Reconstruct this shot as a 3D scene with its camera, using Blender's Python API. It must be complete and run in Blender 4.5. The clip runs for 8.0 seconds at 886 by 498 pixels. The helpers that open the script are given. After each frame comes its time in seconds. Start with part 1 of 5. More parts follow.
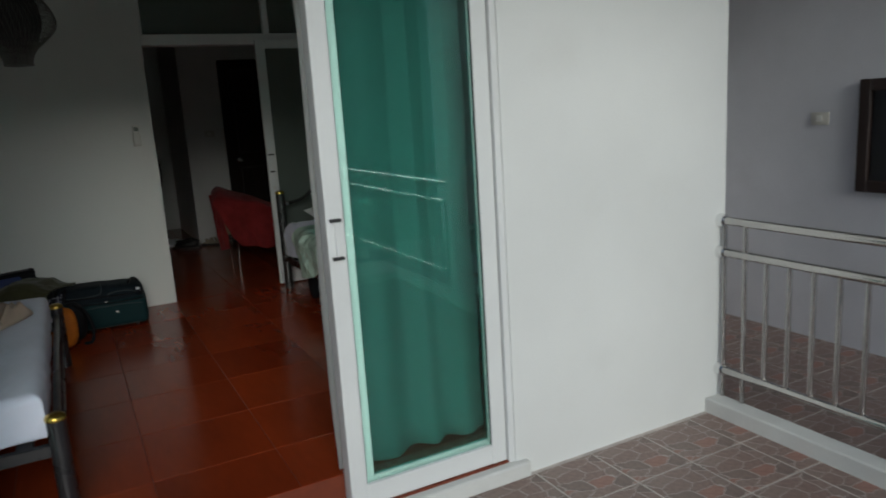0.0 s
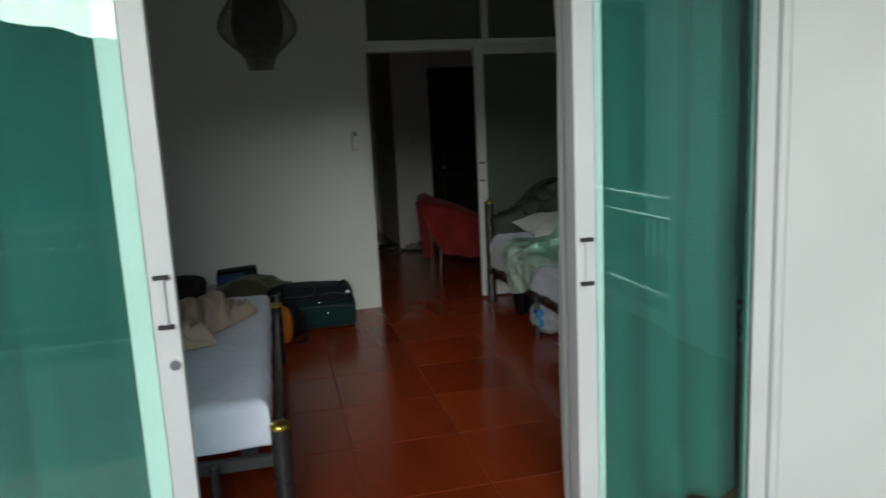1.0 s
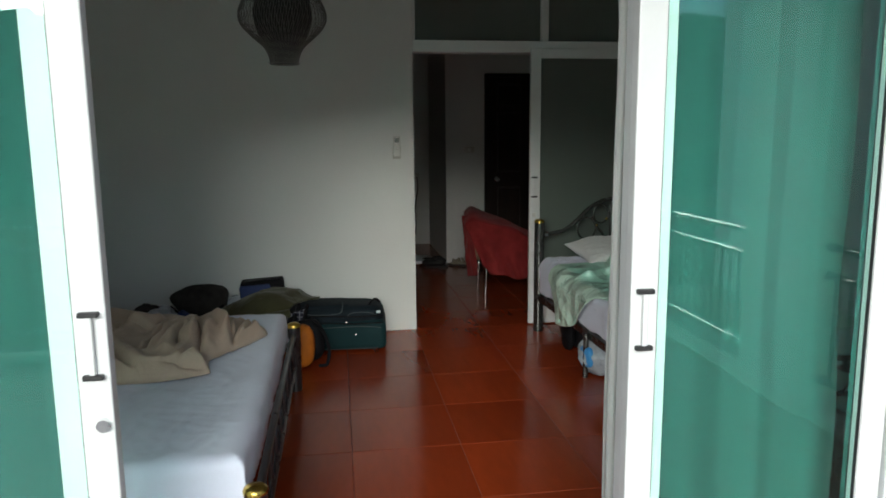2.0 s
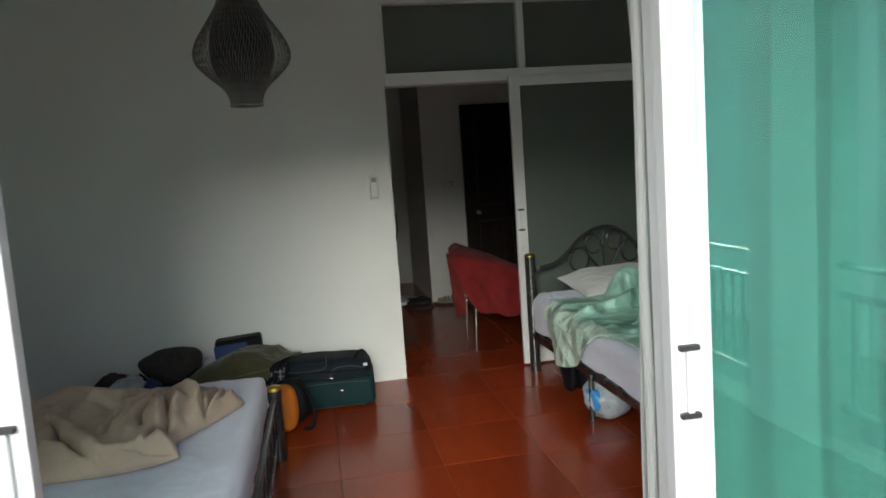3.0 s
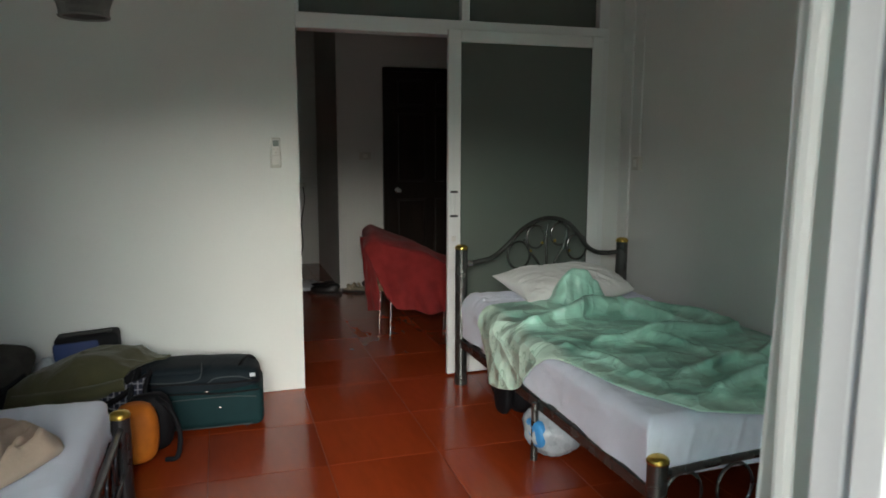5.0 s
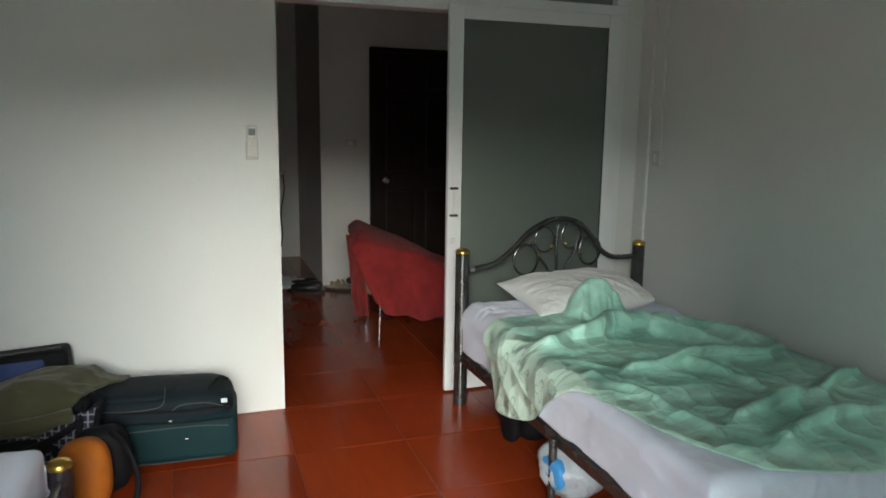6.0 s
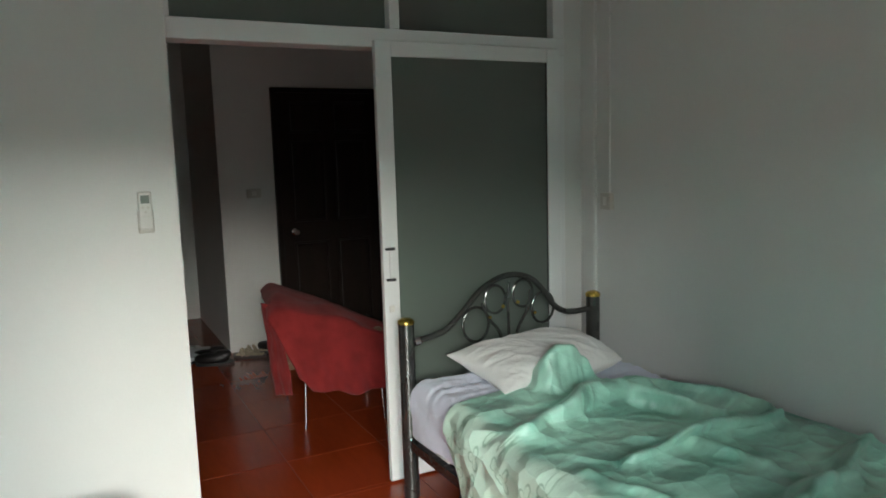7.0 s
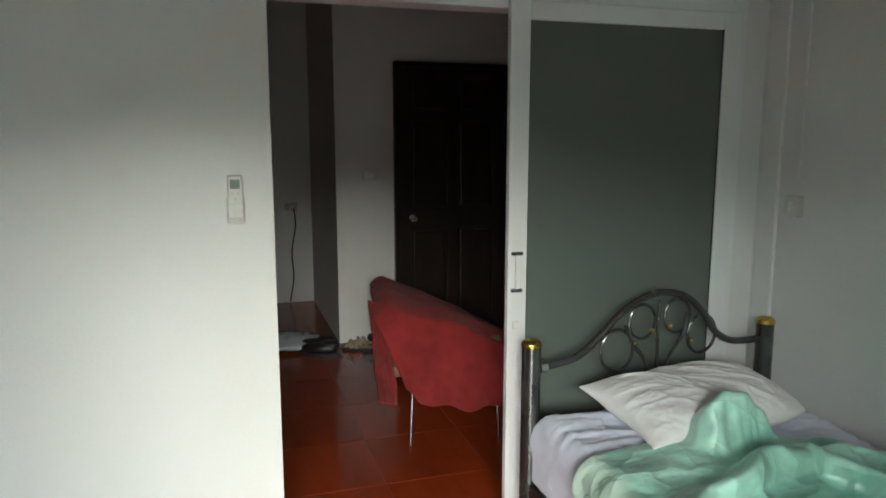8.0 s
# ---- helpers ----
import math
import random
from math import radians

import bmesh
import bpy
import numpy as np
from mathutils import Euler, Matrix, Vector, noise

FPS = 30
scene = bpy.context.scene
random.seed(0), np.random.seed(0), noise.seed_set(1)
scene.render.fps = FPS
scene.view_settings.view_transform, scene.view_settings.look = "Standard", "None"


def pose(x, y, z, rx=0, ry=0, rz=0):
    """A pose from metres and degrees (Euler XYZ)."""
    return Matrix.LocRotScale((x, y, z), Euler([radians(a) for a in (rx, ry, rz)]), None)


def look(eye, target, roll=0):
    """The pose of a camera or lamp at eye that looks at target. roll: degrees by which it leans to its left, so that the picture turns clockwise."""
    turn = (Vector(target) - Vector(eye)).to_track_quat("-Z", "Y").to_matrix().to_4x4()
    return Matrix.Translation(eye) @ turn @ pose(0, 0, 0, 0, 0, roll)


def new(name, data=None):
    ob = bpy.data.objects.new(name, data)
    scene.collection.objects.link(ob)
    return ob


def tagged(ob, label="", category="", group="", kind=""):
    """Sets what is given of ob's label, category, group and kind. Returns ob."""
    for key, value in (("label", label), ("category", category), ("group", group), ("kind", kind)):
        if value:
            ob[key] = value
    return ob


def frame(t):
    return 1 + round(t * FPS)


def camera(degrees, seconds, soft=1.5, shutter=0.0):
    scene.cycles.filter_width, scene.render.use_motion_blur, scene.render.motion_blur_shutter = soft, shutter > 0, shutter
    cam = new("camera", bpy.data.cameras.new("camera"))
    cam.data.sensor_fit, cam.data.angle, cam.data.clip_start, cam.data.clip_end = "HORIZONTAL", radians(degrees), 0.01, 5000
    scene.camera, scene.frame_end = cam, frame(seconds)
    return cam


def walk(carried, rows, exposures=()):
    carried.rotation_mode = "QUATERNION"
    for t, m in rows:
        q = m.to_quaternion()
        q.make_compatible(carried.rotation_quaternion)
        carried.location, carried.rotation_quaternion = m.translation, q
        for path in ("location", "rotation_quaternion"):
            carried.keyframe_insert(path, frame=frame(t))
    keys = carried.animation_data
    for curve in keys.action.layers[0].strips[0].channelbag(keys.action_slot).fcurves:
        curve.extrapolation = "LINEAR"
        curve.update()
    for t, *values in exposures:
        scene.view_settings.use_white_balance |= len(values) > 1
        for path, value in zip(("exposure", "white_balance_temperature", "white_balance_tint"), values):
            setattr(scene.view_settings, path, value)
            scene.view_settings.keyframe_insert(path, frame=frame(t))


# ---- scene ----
cam = camera(63.8, 8.0, soft=1.7, shutter=0.3)
PATH = [
    (0, (0.451, 2.114, 1.459), (1.358, 3.853, 1.065), -3.6),
    (0.5, (0.362, 2.332, 1.459), (1.113, 4.152, 1.107), -5.3),
    (1, (0.344, 2.504, 1.448), (0.789, 4.424, 1.111), -2.8),
    (1.2, (0.39, 2.587, 1.454), (0.724, 4.53, 1.116), -3.1),
    (2.3, (0.582, 3.059, 1.449), (0.871, 5.018, 1.166), -0.4),
    (2.5, (0.564, 3.082, 1.467), (0.898, 5.041, 1.24), -2.1),
    (3, (0.578, 3.287, 1.467), (0.924, 5.245, 1.245), -4.0),
    (3.5, (0.686, 3.519, 1.468), (0.946, 5.493, 1.282), -2.2),
    (4, (0.75, 3.706, 1.465), (0.964, 5.677, 1.199), -0.2),
    (4.5, (0.707, 3.914, 1.445), (1.046, 5.869, 1.19), -0.0),
    (4.7, (0.694, 3.997, 1.437), (1.193, 5.912, 1.147), -0.1),
    (5.8, (0.731, 4.557, 1.451), (1.379, 6.424, 1.147), 0.3),
    (6, (0.746, 4.635, 1.471), (1.388, 6.498, 1.129), 0.8),
    (6.5, (0.755, 4.944, 1.477), (1.552, 6.75, 1.159), 0.5),
    (7, (0.749, 5.177, 1.567), (1.658, 6.939, 1.305), -1.7),
    (7.5, (0.865, 5.438, 1.565), (1.525, 7.313, 1.346), -2.1),
    (8, (0.945, 5.699, 1.583), (1.539, 7.584, 1.274), -0.0),
]
EXPOSURES = [(0.0, -0.76, 6000, 3), (0.5, -0.7, 6000, 2), (1.0, -0.5, 6000, 1), (2.5, 0.75, 6150, 3), (3.5, 0.97, 6200, 4), (4.0, 1.04, 6250, 4), (4.5, 0.95, 6250, 4), (6.0, 1.48, 6150, 4), (7.0, 1.6, 6100, 3), (8.0, 1.73, 6100, 3)]
walk(cam, [(t, look(eye, target, roll)) for t, eye, target, roll in PATH], EXPOSURES)

# ---- world, sun ----
world = bpy.data.worlds.new("world")
scene.world = world
world.use_nodes = True
wn, wl = world.node_tree.nodes, world.node_tree.links
sky = wn.new("ShaderNodeTexSky")
sky.sky_type = "NISHITA"
sky.sun_disc = False
SUN_AZ, SUN_EL = 194.5, 13.5          # compass degrees from +y towards +x, height
sky.sun_elevation, sky.sun_rotation = radians(SUN_EL), radians(SUN_AZ)
sky.air_density, sky.dust_density, sky.ozone_density = 0.8, 1.2, 2.5
wl.new(sky.outputs["Color"], wn["Background"].inputs["Color"])
wn["Background"].inputs["Strength"].default_value = 0.15
sun = new("sun", bpy.data.lights.new("sun", "SUN"))
sun.data.energy, sun.data.angle, sun.data.color = 4.2, radians(44), (1.0, 0.945, 0.87)
sdir = Vector((math.sin(radians(SUN_AZ)) * math.cos(radians(SUN_EL)), math.cos(radians(SUN_AZ)) * math.cos(radians(SUN_EL)), math.sin(radians(SUN_EL))))
sun.matrix_world = look(sdir * 30, (0, 0, 0))

# ---- materials ----


def mat(name, base, rough=0.6, var=0.12, scale=6.0, fine=60.0, bump=0.15, metal=0.0, tint=None, stretch=(1, 1, 1), sheen=0.0, coat=0.0, spots=0.0, rough_var=0.12, bump_dist=0.004, per_object=0.0, spec=0.5):
    """A surface with two scales of variation, fine relief and uneven gloss."""
    m = bpy.data.materials.new(name)
    m.use_nodes = True
    n, l = m.node_tree.nodes, m.node_tree.links
    bsdf = n["Principled BSDF"]
    co = n.new("ShaderNodeTexCoord")
    mp = n.new("ShaderNodeMapping")
    mp.inputs["Scale"].default_value = stretch
    l.new(co.outputs["Object"], mp.inputs["Vector"])
    big, small = n.new("ShaderNodeTexNoise"), n.new("ShaderNodeTexNoise")
    big.inputs["Scale"].default_value, big.inputs["Detail"].default_value = scale, 5
    small.inputs["Scale"].default_value, small.inputs["Detail"].default_value = fine, 6
    for t in (big, small):
        l.new(mp.outputs["Vector"], t.inputs["Vector"])
    if per_object:
        info = n.new("ShaderNodeObjectInfo")
        shift = n.new("ShaderNodeVectorMath")
        shift.operation = "SCALE"
        shift.inputs[0].default_value = (37, 17, 53)
        l.new(info.outputs["Random"], shift.inputs["Scale"])
        l.new(shift.outputs["Vector"], mp.inputs["Location"])
    mix = n.new("ShaderNodeMix")
    mix.data_type = "RGBA"
    dark = tint if tint else tuple(c * (1 - 2 * var) for c in base)
    mix.inputs["A"].default_value, mix.inputs["B"].default_value = (*dark, 1), (*base, 1)
    ramp = n.new("ShaderNodeMapRange")
    ramp.inputs["From Min"].default_value, ramp.inputs["From Max"].default_value = 0.3, 0.65
    l.new(big.outputs["Fac"], ramp.inputs["Value"])
    l.new(ramp.outputs["Result"], mix.inputs["Factor"])
    mul = n.new("ShaderNodeMix")
    mul.data_type, mul.blend_type = "RGBA", "MULTIPLY"
    mul.inputs["Factor"].default_value = 1.0
    fr = n.new("ShaderNodeMapRange")
    fr.inputs["To Min"].default_value, fr.inputs["To Max"].default_value = 1 - var, 1 + var * 0.5
    l.new(small.outputs["Fac"], fr.inputs["Value"])
    l.new(mix.outputs["Result"], mul.inputs["A"])
    l.new(fr.outputs["Result"], mul.inputs["B"])
    out = mul.outputs["Result"]
    if per_object:
        ob_mul = n.new("ShaderNodeMix")
        ob_mul.data_type, ob_mul.blend_type = "RGBA", "MULTIPLY"
        ob_mul.inputs["Factor"].default_value = 1.0
        orng = n.new("ShaderNodeMapRange")
        orng.inputs["To Min"].default_value, orng.inputs["To Max"].default_value = 1 - per_object, 1 + per_object
        l.new(info.outputs["Random"], orng.inputs["Value"])
        l.new(out, ob_mul.inputs["A"])
        l.new(orng.outputs["Result"], ob_mul.inputs["B"])
        out = ob_mul.outputs["Result"]
    if spots:
        sp = n.new("ShaderNodeTexNoise")
        sp.inputs["Scale"].default_value, sp.inputs["Detail"].default_value = 2.3, 8
        l.new(co.outputs["Object"], sp.inputs["Vector"])
        sr = n.new("ShaderNodeMapRange")
        sr.inputs["From Min"].default_value, sr.inputs["From Max"].default_value = 0.58, 0.75
        sr.inputs["To Max"].default_value = spots
        l.new(sp.outputs["Fac"], sr.inputs["Value"])
        st = n.new("ShaderNodeMix")
        st.data_type = "RGBA"
        st.inputs["B"].default_value = (base[0] * 0.6, base[1] * 0.56, base[2] * 0.5, 1)
        l.new(sr.outputs["Result"], st.inputs["Factor"])
        l.new(out, st.inputs["A"])
        out = st.outputs["Result"]
    l.new(out, bsdf.inputs["Base Color"])
    rr = n.new("ShaderNodeMapRange")
    rr.inputs["To Min"].default_value, rr.inputs["To Max"].default_value = max(0.02, rough - rough_var), min(1, rough + rough_var)
    l.new(big.outputs["Fac"], rr.inputs["Value"])
    l.new(rr.outputs["Result"], bsdf.inputs["Roughness"])
    bp = n.new("ShaderNodeBump")
    bp.inputs["Strength"].default_value, bp.inputs["Distance"].default_value = bump, bump_dist
    l.new(small.outputs["Fac"], bp.inputs["Height"])
    l.new(bp.outputs["Normal"], bsdf.inputs["Normal"])
    bsdf.inputs["Metallic"].default_value = metal
    bsdf.inputs["Specular IOR Level"].default_value = spec
    bsdf.inputs["Sheen Weight"].default_value = sheen
    bsdf.inputs["Coat Weight"].default_value = coat
    bsdf.inputs["Coat Roughness"].default_value = 0.12
    return m


def glass_mat(name, colour, rough=0.0, clear=1.0):
    m = bpy.data.materials.new(name)
    m.use_nodes = True
    n, l = m.node_tree.nodes, m.node_tree.links
    b = n["Principled BSDF"]
    b.inputs["Base Color"].default_value = (*colour, 1)
    b.inputs["Transmission Weight"].default_value = clear
    b.inputs["IOR"].default_value = 1.5
    t = n.new("ShaderNodeTexNoise")
    t.inputs["Scale"].default_value, t.inputs["Detail"].default_value = 4, 6
    co = n.new("ShaderNodeTexCoord")
    l.new(co.outputs["Object"], t.inputs["Vector"])
    r = n.new("ShaderNodeMapRange")
    r.inputs["From Min"].default_value, r.inputs["From Max"].default_value = 0.45, 0.8
    r.inputs["To Min"].default_value, r.inputs["To Max"].default_value = rough, rough + 0.06
    l.new(t.outputs["Fac"], r.inputs["Value"])
    l.new(r.outputs["Result"], b.inputs["Roughness"])
    return m


def curtain_mat(name, colour):
    """Thin cloth that lets some light through."""
    m = mat(name, colour, 0.85, 0.05, 3, 220, 0.2, sheen=0.2, stretch=(1, 1, 0.3))
    n, l = m.node_tree.nodes, m.node_tree.links
    b = n["Principled BSDF"]
    tr = n.new("ShaderNodeBsdfTranslucent")
    tr.inputs["Color"].default_value = (*colour, 1)
    mx = n.new("ShaderNodeMixShader")
    mx.inputs["Fac"].default_value = 0.68
    l.new(b.outputs["BSDF"], mx.inputs[1])
    l.new(tr.outputs["BSDF"], mx.inputs[2])
    clear = n.new("ShaderNodeBsdfTransparent")
    sheer = n.new("ShaderNodeMixShader")
    sheer.inputs["Fac"].default_value = 0.28
    l.new(mx.outputs["Shader"], sheer.inputs[1])
    l.new(clear.outputs["BSDF"], sheer.inputs[2])
    l.new(sheer.outputs["Shader"], n["Material Output"].inputs["Surface"])
    return m


def flagstone_mat(name):
    """Glazed tile with a printed crazy-paving picture: brown stones in pale joints."""
    m = bpy.data.materials.new(name)
    m.use_nodes = True
    n, l = m.node_tree.nodes, m.node_tree.links
    b = n["Principled BSDF"]
    co = n.new("ShaderNodeTexCoord")
    nz = n.new("ShaderNodeTexNoise")
    nz.inputs["Scale"].default_value = 14
    l.new(co.outputs["Object"], nz.inputs["Vector"])
    warp = n.new("ShaderNodeMix")
    warp.data_type, warp.blend_type = "RGBA", "LINEAR_LIGHT"
    warp.inputs["Factor"].default_value = 0.03
    l.new(co.outputs["Object"], warp.inputs["A"])
    l.new(nz.outputs["Color"], warp.inputs["B"])
    mp = n.new("ShaderNodeMapping")
    mp.inputs["Scale"].default_value = (8.6, 14.0, 9)
    mp.inputs["Location"].default_value = (3.3, 1.7, 0)
    l.new(warp.outputs["Result"], mp.inputs["Vector"])
    edge, cell = n.new("ShaderNodeTexVoronoi"), n.new("ShaderNodeTexVoronoi")
    edge.feature = "DISTANCE_TO_EDGE"
    for v in (edge, cell):
        v.voronoi_dimensions = "2D"
        v.inputs["Scale"].default_value = 1.0
        l.new(mp.outputs["Vector"], v.inputs["Vector"])
    ramp = n.new("ShaderNodeValToRGB")
    e = ramp.color_ramp.elements
    e[0].color, e[1].color = (0.105, 0.075, 0.066, 1), (0.40, 0.20, 0.15, 1)
    x = e.new(0.4)
    x.color = (0.28, 0.205, 0.175, 1)
    x = e.new(0.65)
    x.color = (0.22, 0.135, 0.115, 1)
    l.new(cell.outputs["Color"], ramp.inputs["Fac"])
    fine = n.new("ShaderNodeTexNoise")
    fine.inputs["Scale"].default_value, fine.inputs["Detail"].default_value = 45, 8
    l.new(co.outputs["Object"], fine.inputs["Vector"])
    fm = n.new("ShaderNodeMapRange")
    fm.inputs["To Min"].default_value, fm.inputs["To Max"].default_value = 0.55, 1.4
    l.new(fine.outputs["Fac"], fm.inputs["Value"])
    mul = n.new("ShaderNodeMix")
    mul.data_type, mul.blend_type = "RGBA", "MULTIPLY"
    mul.inputs["Factor"].default_value = 1
    l.new(ramp.outputs["Color"], mul.inputs["A"])
    l.new(fm.outputs["Result"], mul.inputs["B"])
    step = n.new("ShaderNodeMapRange")
    step.inputs["From Min"].default_value, step.inputs["From Max"].default_value = 0.014, 0.036
    l.new(edge.outputs["Distance"], step.inputs["Value"])
    jm = n.new("ShaderNodeMix")
    jm.data_type = "RGBA"
    jm.inputs["A"].default_value = (0.46, 0.39, 0.35, 1)
    l.new(mul.outputs["Result"], jm.inputs["B"])
    l.new(step.outputs["Result"], jm.inputs["Factor"])
    l.new(jm.outputs["Result"], b.inputs["Base Color"])
    b.inputs["Roughness"].default_value = 0.38
    bp = n.new("ShaderNodeBump")
    bp.inputs["Strength"].default_value, bp.inputs["Distance"].default_value = 0.4, 0.003
    l.new(step.outputs["Result"], bp.inputs["Height"])
    l.new(bp.outputs["Normal"], b.inputs["Normal"])
    return m


def satin_mat(name, base, deep, pale):
    """Green satin quilt cloth: cloudy dye, a pale border printed with outlined flowers, soft shine."""
    m = mat(name, base, 0.34, 0.32, 3.2, 16, 0.5, tint=deep, rough_var=0.12, bump_dist=0.012, stretch=(0.7, 1.9, 1), coat=0.35, spec=0.7)
    n, l = m.node_tree.nodes, m.node_tree.links
    b = n["Principled BSDF"]
    old = b.inputs["Base Color"].links[0].from_socket
    # crinkles of the satin, felt by the shine as well
    place, sway, bent = n.new("ShaderNodeTexCoord"), n.new("ShaderNodeTexNoise"), n.new("ShaderNodeMix")
    sway.inputs["Scale"].default_value = 4.0
    bent.data_type, bent.blend_type = "RGBA", "LINEAR_LIGHT"
    bent.inputs["Factor"].default_value = 0.10
    crinkle = n.new("ShaderNodeTexVoronoi")
    crinkle.inputs["Scale"].default_value = 8.0
    l.new(place.outputs["Object"], sway.inputs["Vector"])
    l.new(place.outputs["Object"], bent.inputs["A"])
    l.new(sway.outputs["Color"], bent.inputs["B"])
    l.new(bent.outputs["Result"], crinkle.inputs["Vector"])
    fold = n.new("ShaderNodeBump")
    fold.inputs["Strength"].default_value, fold.inputs["Distance"].default_value = 0.62, 0.055
    l.new(crinkle.outputs["Distance"], fold.inputs["Height"])
    l.new(b.inputs["Normal"].links[0].from_socket, fold.inputs["Normal"])
    l.new(fold.outputs["Normal"], b.inputs["Normal"])
    l.new(fold.outputs["Normal"], b.inputs["Coat Normal"])
    b.inputs["Coat Roughness"].default_value = 0.28

    def calc(op, a_, b_=None):
        q = n.new("ShaderNodeMath")
        q.operation = op
        for i, v in enumerate((a_, b_)):
            if v is None:
                continue
            if isinstance(v, (int, float)):
                q.inputs[i].default_value = v
            else:
                l.new(v, q.inputs[i])
        return q.outputs[0]
    at = n.new("ShaderNodeAttribute")
    at.attribute_name = "pale"
    co = n.new("ShaderNodeTexCoord")
    sep = n.new("ShaderNodeSeparateXYZ")
    l.new(co.outputs["Object"], sep.inputs["Vector"])
    run = n.new("ShaderNodeCombineXYZ")
    l.new(calc("MULTIPLY", sep.outputs["Y"], 10.0), run.inputs["X"])
    l.new(calc("MULTIPLY", calc("ADD", sep.outputs["Z"], calc("MULTIPLY", sep.outputs["X"], -0.6)), 8.0), run.inputs["Y"])
    vo = n.new("ShaderNodeTexVoronoi")
    vo.voronoi_dimensions = "2D"
    vo.inputs["Scale"].default_value, vo.inputs["Randomness"].default_value = 1.0, 0.7
    l.new(run.outputs["Vector"], vo.inputs["Vector"])
    df = n.new("ShaderNodeVectorMath")
    df.operation = "SUBTRACT"
    l.new(run.outputs["Vector"], df.inputs[0])
    l.new(vo.outputs["Position"], df.inputs[1])
    ds = n.new("ShaderNodeSeparateXYZ")
    l.new(df.outputs["Vector"], ds.inputs["Vector"])
    ang = calc("ARCTAN2", ds.outputs["Y"], ds.outputs["X"])
    petal = calc("ADD", calc("MULTIPLY", calc("ABSOLUTE", calc("COSINE", calc("MULTIPLY", ang, 1.5))), 0.30), 0.06)
    off = calc("ABSOLUTE", calc("SUBTRACT", vo.outputs["Distance"], petal))
    ln = n.new("ShaderNodeMapRange")
    ln.inputs["From Min"].default_value, ln.inputs["From Max"].default_value = 0.018, 0.05
    l.new(off, ln.inputs["Value"])
    pm = n.new("ShaderNodeMix")
    pm.data_type = "RGBA"
    pm.inputs["A"].default_value, pm.inputs["B"].default_value = (pale[0] * 0.50, pale[1] * 0.62, pale[2] * 0.55, 1), (*pale, 1)
    l.new(ln.outputs["Result"], pm.inputs["Factor"])
    fx = n.new("ShaderNodeMix")
    fx.data_type = "RGBA"
    l.new(at.outputs["Fac"], fx.inputs["Factor"])
    l.new(old, fx.inputs["A"])
    l.new(pm.outputs["Result"], fx.inputs["B"])
    l.new(fx.outputs["Result"], b.inputs["Base Color"])
    return m


def check_mat(name, dark, pale):
    """Woven checked cotton: pale lines crossing on a dark ground."""
    m = mat(name, dark, 0.9, 0.1, 8, 200, 0.3)
    n, l = m.node_tree.nodes, m.node_tree.links
    b = n["Principled BSDF"]
    out = b.inputs["Base Color"].links[0].from_socket
    co = n.new("ShaderNodeTexCoord")
    for axis, width in (("X", 0.5), ("Z", 0.55)):
        w = n.new("ShaderNodeTexWave")
        w.bands_direction = axis
        w.inputs["Scale"].default_value, w.inputs["Distortion"].default_value = 12.0, 1.2
        l.new(co.outputs["Object"], w.inputs["Vector"])
        r = n.new("ShaderNodeMapRange")
        r.inputs["From Min"].default_value, r.inputs["From Max"].default_value = width + 0.25, width + 0.4
        r.inputs["To Max"].default_value = 0.6
        l.new(w.outputs["Fac"], r.inputs["Value"])
        mx = n.new("ShaderNodeMix")
        mx.data_type = "RGBA"
        mx.inputs["B"].default_value = (*pale, 1)
        l.new(r.outputs["Result"], mx.inputs["Factor"])
        l.new(out, mx.inputs["A"])
        out = mx.outputs["Result"]
    l.new(out, b.inputs["Base Color"])
    return m


M_CHECK = check_mat("checked_cotton", (0.010, 0.012, 0.028), (0.30, 0.30, 0.33))
M_WALL = mat("wall_paint", (0.75, 0.75, 0.72), 0.75, 0.03, 1.2, 90, 0.12, spots=0.06)
M_FACADE = mat("facade_paint", (0.80, 0.81, 0.79), 0.7, 0.03, 1.5, 120, 0.2, spots=0.08)
M_GREYWALL = mat("grey_render", (0.78, 0.78, 0.82), 0.8, 0.06, 1.5, 90, 0.2, spots=0.15)
M_CEIL = mat("ceiling_paint", (0.68, 0.68, 0.66), 0.85, 0.03, 1.5, 80, 0.1)
M_ALU = mat("white_aluminium", (0.80, 0.81, 0.80), 0.38, 0.03, 3, 120, 0.05, spots=0.05)
M_PLINTH = mat("white_cement", (0.74, 0.74, 0.71), 0.7, 0.06, 4, 70, 0.25, spots=0.2)
M_GREENGLASS = glass_mat("pale_green_glass", (0.60, 0.81, 0.755))
M_DEEPGLASS = glass_mat("deep_green_glass", (0.21, 0.49, 0.455))
M_GREYGLASS = glass_mat("grey_green_glass", (0.165, 0.195, 0.17), 0.3, 0.35)
M_CURTAIN = curtain_mat("white_curtain", (0.86, 0.86, 0.85))
M_REDTILE = mat("red_floor_tile", (0.31, 0.044, 0.010), 0.2, 0.16, 2.2, 34, 0.05, tint=(0.20, 0.027, 0.007), stretch=(1, 0.25, 1), rough_var=0.08, per_object=0.02, bump_dist=0.002)
M_GROUT = mat("red_grout", (0.21, 0.040, 0.013), 0.8, 0.15, 8, 60, 0.2)
M_FLAG = flagstone_mat("flagstone_tile")
M_GROUT2 = mat("pale_grout", (0.68, 0.61, 0.56), 0.8, 0.15, 8, 60, 0.2)
M_STEEL = mat("stainless_steel", (0.50, 0.485, 0.47), 0.2, 0.06, 6, 90, 0.03, metal=1.0)
